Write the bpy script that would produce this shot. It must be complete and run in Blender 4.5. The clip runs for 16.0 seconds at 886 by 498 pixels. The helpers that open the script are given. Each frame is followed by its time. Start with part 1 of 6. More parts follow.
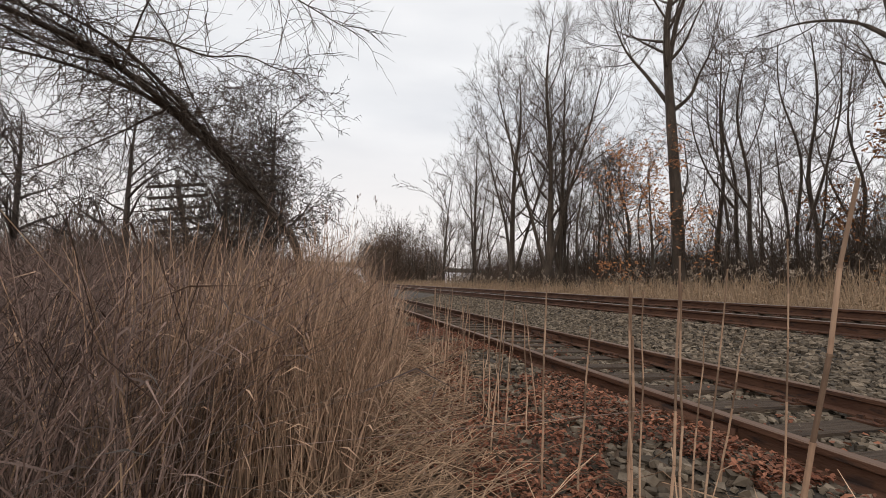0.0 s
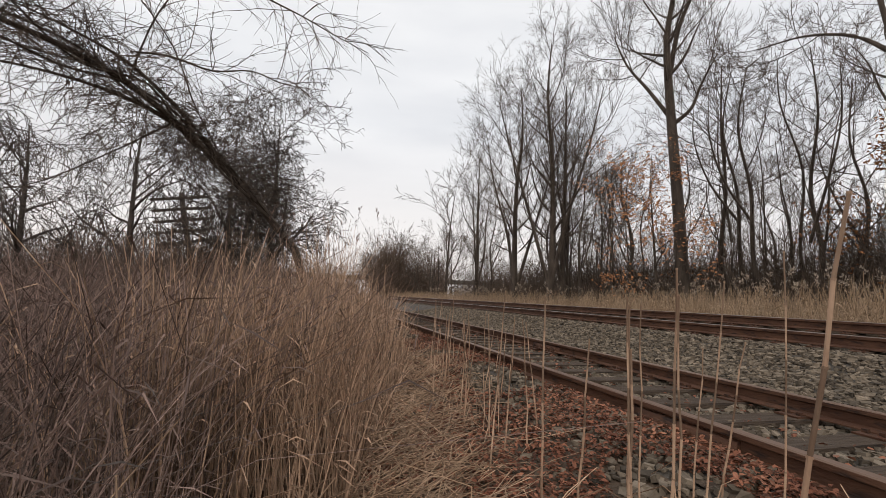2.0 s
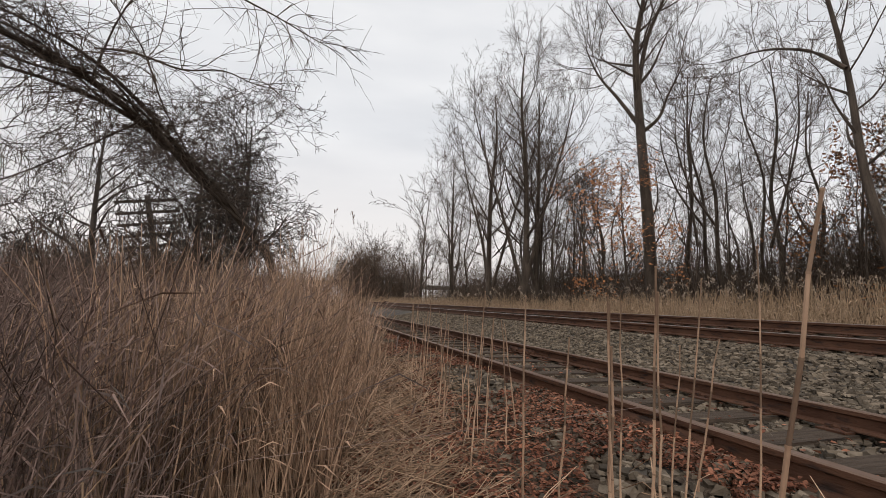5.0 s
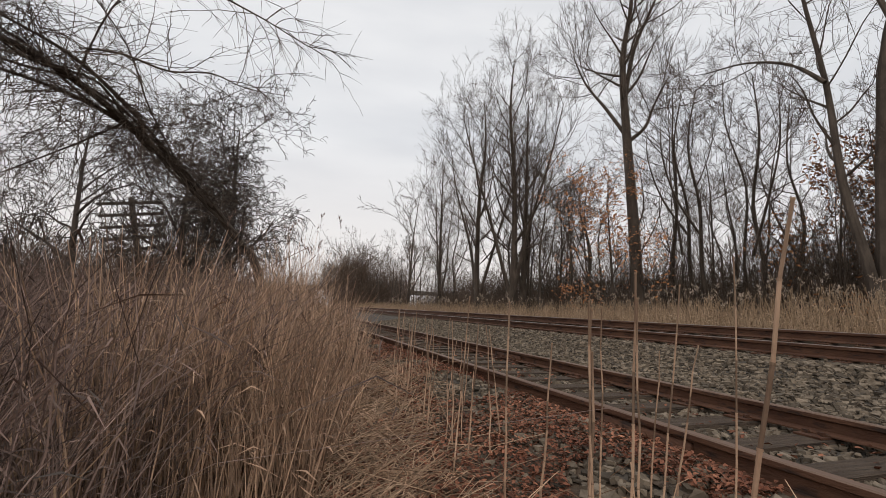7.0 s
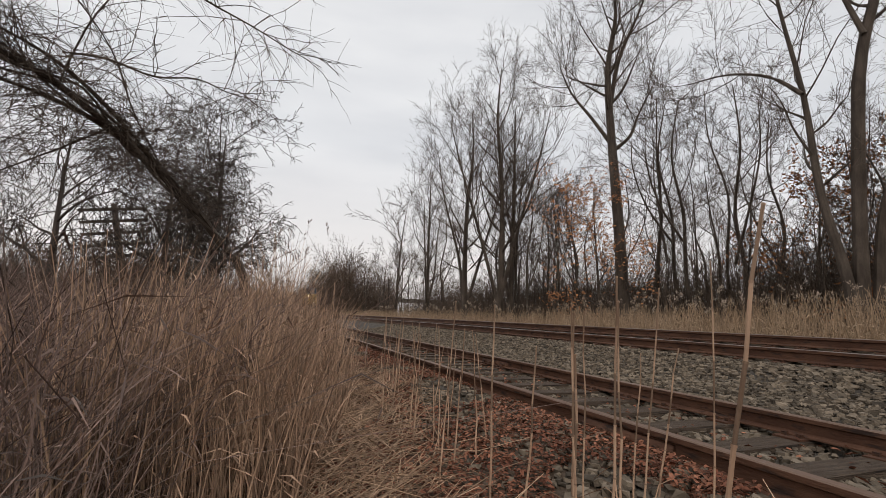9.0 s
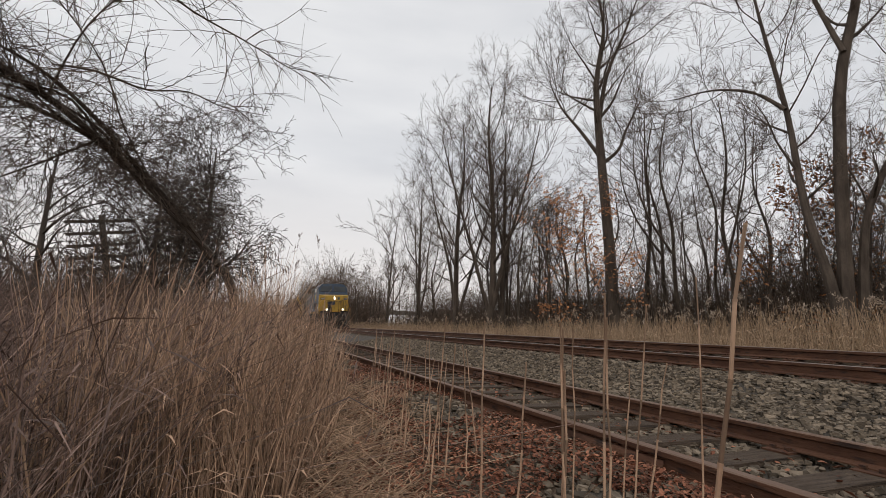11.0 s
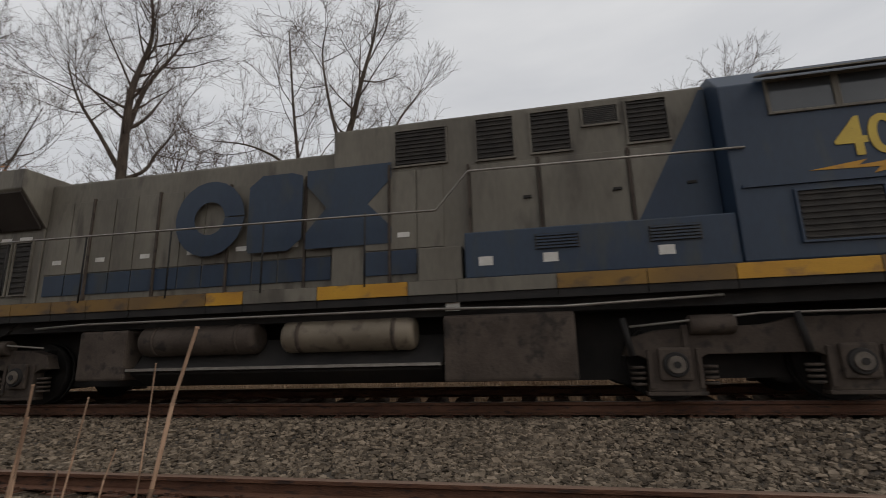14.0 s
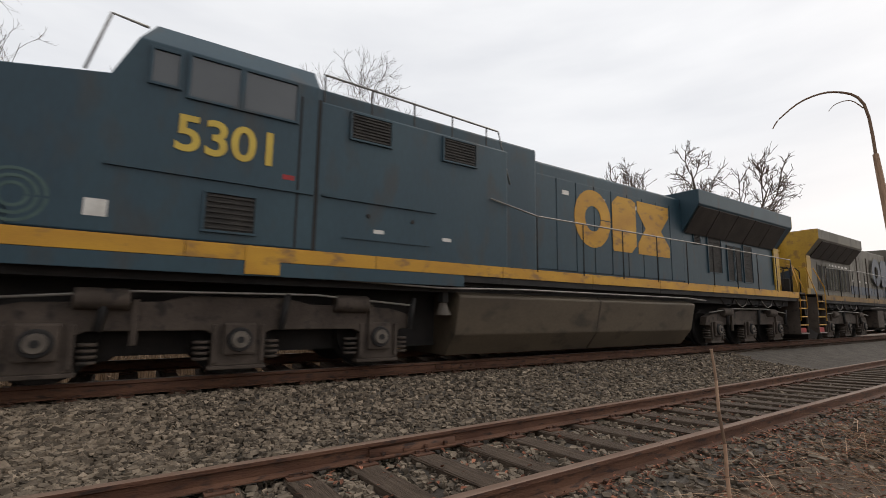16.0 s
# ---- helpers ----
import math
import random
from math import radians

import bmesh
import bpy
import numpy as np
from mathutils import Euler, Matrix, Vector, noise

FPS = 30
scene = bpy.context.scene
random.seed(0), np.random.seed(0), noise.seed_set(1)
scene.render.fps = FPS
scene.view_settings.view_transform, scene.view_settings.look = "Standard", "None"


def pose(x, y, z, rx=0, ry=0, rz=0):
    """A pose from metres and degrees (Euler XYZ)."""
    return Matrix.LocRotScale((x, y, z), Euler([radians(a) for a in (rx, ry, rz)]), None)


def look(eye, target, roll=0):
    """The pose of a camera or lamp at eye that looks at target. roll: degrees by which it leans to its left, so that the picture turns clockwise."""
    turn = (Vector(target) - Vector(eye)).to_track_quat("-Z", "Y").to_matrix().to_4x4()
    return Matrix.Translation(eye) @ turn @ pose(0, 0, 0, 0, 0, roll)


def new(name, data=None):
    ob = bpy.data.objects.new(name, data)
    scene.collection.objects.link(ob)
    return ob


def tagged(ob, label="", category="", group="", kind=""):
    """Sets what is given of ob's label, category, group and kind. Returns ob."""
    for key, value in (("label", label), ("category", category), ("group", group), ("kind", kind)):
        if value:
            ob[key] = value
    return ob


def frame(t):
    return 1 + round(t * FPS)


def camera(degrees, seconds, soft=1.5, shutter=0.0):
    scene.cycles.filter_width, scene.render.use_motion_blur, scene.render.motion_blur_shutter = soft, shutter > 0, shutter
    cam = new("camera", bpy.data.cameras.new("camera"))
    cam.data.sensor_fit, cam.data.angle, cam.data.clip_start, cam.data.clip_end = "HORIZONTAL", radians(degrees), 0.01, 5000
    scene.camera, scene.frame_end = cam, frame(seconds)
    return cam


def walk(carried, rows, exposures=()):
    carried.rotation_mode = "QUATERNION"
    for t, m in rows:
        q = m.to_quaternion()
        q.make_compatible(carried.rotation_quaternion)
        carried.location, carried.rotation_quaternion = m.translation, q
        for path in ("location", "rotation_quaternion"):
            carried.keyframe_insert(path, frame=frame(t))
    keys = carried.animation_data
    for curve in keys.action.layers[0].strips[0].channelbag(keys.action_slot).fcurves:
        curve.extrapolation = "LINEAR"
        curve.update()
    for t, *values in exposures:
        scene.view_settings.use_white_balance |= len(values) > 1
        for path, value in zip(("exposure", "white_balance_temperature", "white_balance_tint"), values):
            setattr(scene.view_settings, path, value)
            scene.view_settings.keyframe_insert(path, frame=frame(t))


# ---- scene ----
cam = camera(87.7, 16.0, soft=0.8, shutter=0.08)
walk(cam, [
    (0.0, pose(-0.006, 0.072, -0.072, 94.48, -2.34, -15.76)),
    (0.5, pose(0.006, 0.072, -0.066, 94.91, -2.28, -15.89)),
    (1.0, pose(0.008, 0.067, -0.064, 95.43, -2.34, -16.01)),
    (1.5, pose(0.011, 0.063, -0.063, 95.94, -2.41, -15.93)),
    (2.0, pose(0.008, 0.056, -0.071, 95.96, -2.36, -15.44)),
    (2.5, pose(0.005, 0.061, -0.067, 96.10, -2.47, -15.42)),
    (3.0, pose(-0.002, 0.065, -0.071, 96.24, -2.51, -15.86)),
    (3.5, pose(-0.010, 0.070, -0.081, 96.32, -2.47, -16.66)),
    (4.0, pose(-0.021, 0.083, -0.094, 96.42, -2.32, -17.45)),
    (6.5, pose(-0.001, 0.078, -0.099, 97.31, -2.17, -19.72)),
    (7.0, pose(-0.001, 0.066, -0.101, 97.50, -2.38, -20.10)),
    (7.5, pose(0.002, 0.053, -0.097, 97.67, -2.20, -20.61)),
    (8.0, pose(0.006, 0.045, -0.087, 97.83, -2.24, -21.05)),
    (8.5, pose(0.006, 0.042, -0.085, 98.05, -2.30, -21.35)),
    (9.0, pose(-0.001, 0.039, -0.116, 98.48, -2.21, -21.59)),
    (11.5, pose(-0.000, 0.021, -0.088, 100.44, -2.03, -23.62)),
    (12.0, pose(0.001, 0.018, -0.077, 101.08, -1.71, -25.98)),
    (12.5, pose(-0.019, 0.024, -0.054, 102.24, -1.63, -31.18)),
    (13.0, pose(-0.049, 0.028, -0.017, 103.84, -1.13, -40.81)),
    (13.5, pose(0.006, -0.047, 0.047, 104.97, 0.35, -57.51)),
    (14.0, pose(0.052, -0.124, 0.086, 104.82, 1.03, -78.26)),
    (14.5, pose(0.068, -0.101, 0.124, 104.38, 1.41, -100.88)),
    (15.0, pose(-0.008, -0.126, 0.126, 102.97, 1.38, -111.67)),
    (15.5, pose(-0.061, -0.253, 0.169, 101.54, 1.31, -118.42)),
    (16.0, pose(-0.034, -0.318, 0.223, 99.79, 0.65, -124.22)),
], exposures=[(0.0, 0.46), (4.0, 0.40), (9.0, 0.30), (11.5, 0.23), (12.5, 0.13), (13.0, 0.08), (13.5, 0.0), (14.0, 0.02), (14.5, 0.10), (15.0, 0.24), (15.5, 0.38), (16.0, 0.50)])

# ---- world and light: thin overcast, winter afternoon ----
world = bpy.data.worlds.new("overcast_sky")
scene.world = world
world.use_nodes = True


def build_sky():
    nt = world.node_tree
    nt.nodes.clear()
    out = nt.nodes.new("ShaderNodeOutputWorld")
    bg = nt.nodes.new("ShaderNodeBackground")
    sky = nt.nodes.new("ShaderNodeTexSky")
    sky.sky_type, sky.sun_disc = "NISHITA", False
    sky.sun_elevation, sky.sun_rotation = radians(32), radians(200)
    sky.air_density, sky.dust_density, sky.ozone_density = 1.0, 6.0, 1.0
    # a soft cloud deck over the clear sky
    tc = nt.nodes.new("ShaderNodeTexCoord")
    mp = nt.nodes.new("ShaderNodeMapping")
    mp.inputs["Scale"].default_value = (1.2, 1.2, 5.5)
    nz = nt.nodes.new("ShaderNodeTexNoise")
    nz.inputs["Scale"].default_value, nz.inputs["Detail"].default_value = 1.6, 5.0
    ramp = nt.nodes.new("ShaderNodeValToRGB")
    e = ramp.color_ramp.elements
    e[0].position, e[0].color = 0.30, (5.45, 5.53, 5.76, 1)
    e[1].position, e[1].color = 0.72, (6.9, 6.9, 6.97, 1)
    sep = nt.nodes.new("ShaderNodeSeparateXYZ")
    hor = nt.nodes.new("ShaderNodeMapRange")
    hor.inputs["From Min"].default_value, hor.inputs["From Max"].default_value = 0.0, 0.35
    hor.inputs["To Min"].default_value, hor.inputs["To Max"].default_value = 1.0, 0.0
    warm = nt.nodes.new("ShaderNodeMix")
    warm.data_type = "RGBA"
    warm.inputs["B"].default_value = (7.2, 6.75, 6.5, 1)
    mix = nt.nodes.new("ShaderNodeMix")
    mix.data_type = "RGBA"
    mix.inputs["Factor"].default_value = 0.93
    L = nt.links.new
    L(tc.outputs["Generated"], mp.inputs["Vector"])
    L(mp.outputs["Vector"], nz.inputs["Vector"])
    L(nz.outputs["Fac"], ramp.inputs["Fac"])
    L(tc.outputs["Generated"], sep.inputs["Vector"])
    L(sep.outputs["Z"], hor.inputs["Value"])
    L(hor.outputs["Result"], warm.inputs["Factor"])
    L(ramp.outputs["Color"], warm.inputs["A"])
    L(sky.outputs["Color"], mix.inputs["A"])
    L(warm.outputs["Result"], mix.inputs["B"])
    L(mix.outputs["Result"], bg.inputs["Color"])
    bg.inputs["Strength"].default_value = 0.105
    L(bg.outputs["Background"], out.inputs["Surface"])


build_sky()
sun_data = bpy.data.lights.new("sun", "SUN")
sun_data.energy, sun_data.angle, sun_data.color = 0.6, radians(25), (1.0, 0.96, 0.9)
sun = new("sun", sun_data)
sun.matrix_world = look((0, 0, 40), (10, 30, 12))


# ---- materials ----
def mat(name, c1, c2=None, scale=8.0, rough=0.85, metal=0.0, bump=0.0, c3=None, fine=90.0, spec=0.3, rand=0.0, coord="Object", stretch=(1, 1, 1)):
    """A surface with two scales of noise between c1 and c2, patches of c3, and a fine relief."""
    m = bpy.data.materials.new(name)
    m.use_nodes = True
    nt = m.node_tree
    b = nt.nodes["Principled BSDF"]
    L = nt.links.new
    b.inputs["Roughness"].default_value, b.inputs["Metallic"].default_value = rough, metal
    b.inputs["Specular IOR Level"].default_value = spec
    c2 = c2 or tuple(v * 0.72 for v in c1)
    tc = nt.nodes.new("ShaderNodeTexCoord")
    mp = nt.nodes.new("ShaderNodeMapping")
    mp.inputs["Scale"].default_value = stretch
    L(tc.outputs[coord], mp.inputs["Vector"])
    n1 = nt.nodes.new("ShaderNodeTexNoise")
    n1.inputs["Scale"].default_value, n1.inputs["Detail"].default_value = scale, 6.0
    n2 = nt.nodes.new("ShaderNodeTexNoise")
    n2.inputs["Scale"].default_value, n2.inputs["Detail"].default_value = fine, 4.0
    L(mp.outputs["Vector"], n1.inputs["Vector"])
    L(mp.outputs["Vector"], n2.inputs["Vector"])
    r1 = nt.nodes.new("ShaderNodeValToRGB")
    r1.color_ramp.elements[0].position, r1.color_ramp.elements[1].position = 0.36, 0.66
    r1.color_ramp.elements[0].color, r1.color_ramp.elements[1].color = (*c1, 1), (*c2, 1)
    L(n1.outputs["Fac"], r1.inputs["Fac"])
    col = r1.outputs["Color"]
    if c3:
        r3 = nt.nodes.new("ShaderNodeValToRGB")
        r3.color_ramp.elements[0].position, r3.color_ramp.elements[1].position = 0.55, 0.68
        r3.color_ramp.elements[0].color, r3.color_ramp.elements[1].color = (0, 0, 0, 1), (1, 1, 1, 1)
        n3 = nt.nodes.new("ShaderNodeTexNoise")
        n3.inputs["Scale"].default_value, n3.inputs["Detail"].default_value = scale * 2.7, 8.0
        L(mp.outputs["Vector"], n3.inputs["Vector"])
        L(n3.outputs["Fac"], r3.inputs["Fac"])
        mx = nt.nodes.new("ShaderNodeMix")
        mx.data_type = "RGBA"
        mx.inputs["B"].default_value = (*c3, 1)
        L(r3.outputs["Color"], mx.inputs["Factor"])
        L(col, mx.inputs["A"])
        col = mx.outputs["Result"]
    hs = nt.nodes.new("ShaderNodeHueSaturation")
    mr = nt.nodes.new("ShaderNodeMapRange")
    mr.inputs["To Min"].default_value, mr.inputs["To Max"].default_value = 0.8, 1.2
    L(n2.outputs["Fac"], mr.inputs["Value"])
    val = mr.outputs["Result"]
    if rand:
        gm = nt.nodes.new("ShaderNodeNewGeometry")
        m2 = nt.nodes.new("ShaderNodeMapRange")
        m2.inputs["To Min"].default_value, m2.inputs["To Max"].default_value = 1 - rand, 1 + rand
        L(gm.outputs["Random Per Island"], m2.inputs["Value"])
        mu = nt.nodes.new("ShaderNodeMath")
        mu.operation = "MULTIPLY"
        L(m2.outputs["Result"], mu.inputs[0])
        L(val, mu.inputs[1])
        val = mu.outputs["Value"]
    L(val, hs.inputs["Value"])
    L(col, hs.inputs["Color"])
    L(hs.outputs["Color"], b.inputs["Base Color"])
    if bump:
        bp = nt.nodes.new("ShaderNodeBump")
        bp.inputs["Strength"].default_value, bp.inputs["Distance"].default_value = bump, 0.02
        L(n2.outputs["Fac"], bp.inputs["Height"])
        L(bp.outputs["Normal"], b.inputs["Normal"])
    return m


def glow(name, color, strength):
    m = bpy.data.materials.new(name)
    m.use_nodes = True
    b = m.node_tree.nodes["Principled BSDF"]
    b.inputs["Base Color"].default_value = (*color, 1)
    b.inputs["Emission Color"].default_value = (*color, 1)
    b.inputs["Emission Strength"].default_value = strength
    return m


M_SOIL = mat("soil_and_dead_grass", (0.075, 0.05, 0.033), (0.13, 0.09, 0.06), 1.3, bump=0.8, c3=(0.07, 0.05, 0.035), fine=35)
M_BED = mat("ballast_fines", (0.055, 0.045, 0.036), (0.09, 0.075, 0.06), 3.0, bump=1.0, fine=45)
M_STONE = mat("ballast_stone", (0.1, 0.077, 0.055), (0.185, 0.146, 0.107), 9.0, bump=0.3, rand=0.6, fine=60)
M_RAIL = mat("rusty_rail", (0.075, 0.033, 0.019), (0.125, 0.06, 0.035), 9.0, rough=0.78, bump=0.4, c3=(0.036, 0.021, 0.016), stretch=(1, 0.25, 1))
M_RAILTOP = mat("worn_rail_head", (0.22, 0.16, 0.13), (0.3, 0.26, 0.24), 4.0, rough=0.38, metal=0.75, stretch=(1, 0.1, 1))
M_RUSTTOP = mat("rust_browned_rail_head", (0.15, 0.09, 0.062), (0.2, 0.135, 0.1), 4.0, rough=0.62, metal=0.2, stretch=(1, 0.1, 1))
M_TIE = mat("weathered_tie_wood", (0.062, 0.042, 0.029), (0.118, 0.085, 0.06), 7.0, bump=0.9, c3=(0.036, 0.026, 0.02), stretch=(0.3, 4, 4), fine=40)
M_BARK = mat("grey_brown_bark", (0.05, 0.037, 0.028), (0.10, 0.077, 0.06), 3.0, bump=0.6, fine=25, stretch=(1, 1, 0.3))
M_TWIG = mat("bare_twigs", (0.075, 0.054, 0.041), (0.12, 0.09, 0.07), 3.0)
M_BRUSH = mat("brown_brush_stems", (0.10, 0.068, 0.049), (0.16, 0.113, 0.084), 2.0, rand=0.3)
M_DARKTWIG = mat("dark_vine_twigs", (0.06, 0.047, 0.04), (0.10, 0.08, 0.068), 3.0)
M_REED = mat("dry_reed", (0.26, 0.163, 0.107), (0.41, 0.274, 0.186), 2.0, rand=0.6, fine=30)
M_WEED = mat("grey_weed_stems", (0.11, 0.071, 0.058), (0.22, 0.15, 0.122), 2.0, rand=0.65, fine=30)
M_REEDFAR = mat("dry_reed_bank", (0.27, 0.18, 0.11), (0.37, 0.265, 0.175), 0.6, rand=0.3, fine=14)
M_STRAW = mat("pale_straw", (0.25, 0.155, 0.095), (0.42, 0.285, 0.19), 3.0, rand=0.5)
M_PLUME = mat("reed_plume", (0.30, 0.23, 0.17), (0.42, 0.34, 0.27), 3.0, rand=0.3)
M_LEAF = mat("brown_oak_leaf", (0.28, 0.115, 0.045), (0.36, 0.165, 0.07), 3.0, rand=0.5)
M_DEADLEAF = mat("fallen_leaf", (0.15, 0.055, 0.031), (0.26, 0.115, 0.068), 3.0, rand=0.6)


# ---- mesh helpers ----
def mesh_from(name, verts, faces, material):
    me = bpy.data.meshes.new(name)
    me.from_pydata(verts, [], faces)
    me.update()
    for m in (material if isinstance(material, (list, tuple)) else [material]):
        me.materials.append(m)
    return me


def part(name, bm, material, parent=None, label=""):
    """Links a bmesh as one mesh object, under a thing or a part."""
    me = bpy.data.meshes.new(name)
    bm.normal_update()
    bm.to_mesh(me)
    bm.free()
    me.materials.append(material)
    ob = new(name, me)
    if parent:
        ob.parent = parent
    return tagged(ob, label=label)


def box_bm(x0, x1, y0, y1, z0, z1, bevel=0.0, bm=None):
    bm = bm or bmesh.new()
    r = bmesh.ops.create_cube(bm, size=1.0, matrix=Matrix.Translation(((x0 + x1) / 2, (y0 + y1) / 2, (z0 + z1) / 2)) @ Matrix.Diagonal((abs(x1 - x0), abs(y1 - y0), abs(z1 - z0), 1)))
    if bevel:
        edges = list({e for v in r["verts"] for e in v.link_edges})
        bmesh.ops.bevel(bm, geom=edges, offset=bevel, segments=2, affect="EDGES", profile=0.6)
    return bm


def cyl_bm(p, q, radius, segs=16, radius2=None, bevel=0.0, bm=None):
    """A capped tapered cylinder from p to q."""
    bm = bm or bmesh.new()
    p, q = Vector(p), Vector(q)
    d = q - p
    m = Matrix.Translation((p + q) / 2) @ d.to_track_quat("Z", "Y").to_matrix().to_4x4()
    r = bmesh.ops.create_cone(bm, cap_ends=True, segments=segs, radius1=radius, radius2=radius if radius2 is None else radius2, depth=d.length, matrix=m)
    if bevel:
        ends = [e for e in {e for v in r["verts"] for e in v.link_edges} if any(len(f.verts) > 4 for f in e.link_faces)]
        bmesh.ops.bevel(bm, geom=ends, offset=bevel, segments=3, affect="EDGES", profile=0.5)
    for f in bm.faces:
        if len(f.verts) == 4:
            f.smooth = True
    return bm


def tube_bm(pts, radius, segs=6, bm=None):
    """A bent round bar through pts."""
    bm = bm or bmesh.new()
    pts = [Vector(p) for p in pts]
    rings = []
    for i, p in enumerate(pts):
        d = (pts[min(i + 1, len(pts) - 1)] - pts[max(i - 1, 0)]).normalized()
        q = d.to_track_quat("Z", "Y")
        rings.append([bm.verts.new(p + q @ Vector((radius * math.cos(a), radius * math.sin(a), 0))) for a in [2 * math.pi * k / segs for k in range(segs)]])
    for a, b in zip(rings, rings[1:]):
        for k in range(segs):
            bm.faces.new((a[k], a[(k + 1) % segs], b[(k + 1) % segs], b[k])).smooth = True
    bm.faces.new(rings[0][::-1])
    bm.faces.new(rings[-1])
    return bm


def prism_bm(profile, axis, a, b, bevel=0.0, bm=None):
    """Extrudes a closed outline of (u, v) pairs from a to b along the axis: 'x' takes (y, z), 'y' takes (x, z), 'z' takes (x, y)."""
    bm = bm or bmesh.new()

    def at(u, v, w):
        return {"x": (w, u, v), "y": (u, w, v), "z": (u, v, w)}[axis]
    lo = [bm.verts.new(at(u, v, a)) for u, v in profile]
    hi = [bm.verts.new(at(u, v, b)) for u, v in profile]
    n = len(profile)
    fs = [bm.faces.new(lo), bm.faces.new(hi[::-1])]
    for i in range(n):
        fs.append(bm.faces.new((lo[i], hi[i], hi[(i + 1) % n], lo[(i + 1) % n])))
    bmesh.ops.recalc_face_normals(bm, faces=fs)
    if bevel:
        bmesh.ops.bevel(bm, geom=list({e for f in fs for e in f.edges}), offset=bevel, segments=2, affect="EDGES", profile=0.6)
    return bm


def empty(name, place=(0, 0, 0)):
    ob = new(name)
    ob.location = place
    return ob


# ---- the line of the tracks ----
X_NEAR, Z_NEAR, GAUGE = 2.325, -0.741, 1.51
X_FAR, Z_FAR, CANT = 7.20, -0.365, 0.17
X_TRAIN, Z_TRAIN, LEAN = X_FAR + GAUGE / 2, -0.33, -2.65


def bend(y):
    """How far the line has swung to the east at y."""
    return max(0.0, y - 110.0) ** 2 / 1800.0


YS = [-140, -60, -30, -15, -8, -4, 0, 4, 8, 15, 25, 40, 60, 80, 100, 115, 130, 150, 175, 200, 230, 270, 320]
RAIL_OUTLINE = [(-0.07, -0.18), (0.07, -0.18), (0.07, -0.168), (0.012, -0.145), (0.009, -0.06), (0.036, -0.045), (0.037, -0.008), (0.028, 0.0), (-0.028, 0.0), (-0.037, -0.008), (-0.036, -0.045), (-0.009, -0.06), (-0.012, -0.145), (-0.07, -0.168)]


def sweep(name, outline, x, z, ys=YS, materials=(M_RAIL,), top_index=None):
    verts, faces, n = [], [], len(outline)
    for y in ys:
        verts += [(x + bend(y) + u, y, z + v) for u, v in outline]
    for i in range(len(ys) - 1):
        for k in range(n):
            faces.append((i * n + k, (i + 1) * n + k, (i + 1) * n + (k + 1) % n, i * n + (k + 1) % n))
    faces += [tuple(range(n)), tuple(range(len(verts) - 1, len(verts) - n - 1, -1))]
    me = mesh_from(name, verts, faces, list(materials))
    if top_index is not None:
        for i in range(len(ys) - 1):
            for k in top_index:
                me.polygons[i * n + k].material_index = 1
    return me


def ground_height(x, y):
    """Height of the ground sheet across the line."""
    x = x - bend(y)
    pts = [(-400, -1.6), (-30, -1.45), (-6, -1.25), (-0.5, -1.12), (1.2, -1.04), (1.75, -0.92), (2.1, -0.88), (2.3, -0.9), (2.6, -0.95), (4.3, -0.95), (4.6, -0.94), (5.7, -0.80), (6.5, -0.615), (9.3, -0.58), (10.6, -1.0), (14, -1.15), (40, -1.3), (400, -1.6), (3000, -2.0)]
    for (a, za), (b, zb) in zip(pts, pts[1:]):
        if x <= b:
            return za + (zb - za) * max(0, (x - a)) / (b - a)
    return -2.0


def build_ground():
    xs = [-3000, -400, -120, -60, -30, -18, -12, -9] + [-7 + 0.35 * i for i in range(54)] + [12.5, 13.5, 15, 18, 24, 32, 45, 70, 120, 400, 3000]
    ys = [-3000, -600, -200, -100, -60, -40, -25, -15] + [-12 + 0.5 * i for i in range(76)] + [28, 32, 38, 46, 56, 70, 90, 110, 130, 160, 200, 250, 320, 600, 3000]
    verts = []
    for y in ys:
        for x in xs:
            xx = x + (bend(min(y, 320)) if abs(x) < 500 else 0)
            z = ground_height(xx, min(y, 320))
            if abs(x) < 60 and abs(y) < 250:
                z += 0.05 * noise.noise(Vector((x * 0.9, y * 0.9, 0))) * (0.25 if 1.5 < x < 10 else 1.5)
            verts.append((xx, y, z))
    n = len(xs)
    faces = [(j * n + i, j * n + i + 1, (j + 1) * n + i + 1, (j + 1) * n + i) for j in range(len(ys) - 1) for i in range(n - 1)]
    me = mesh_from("ground", verts, faces, [M_SOIL, M_BED])
    for p in me.polygons:
        c = p.center
        p.use_smooth = True
        if 1.7 < c.x - bend(c.y) < 10.3:
            p.material_index = 1
    tagged(new("ground", me), label="bare earth with dead grass and stone fines under the tracks", category="ground", kind="structure")


build_ground()


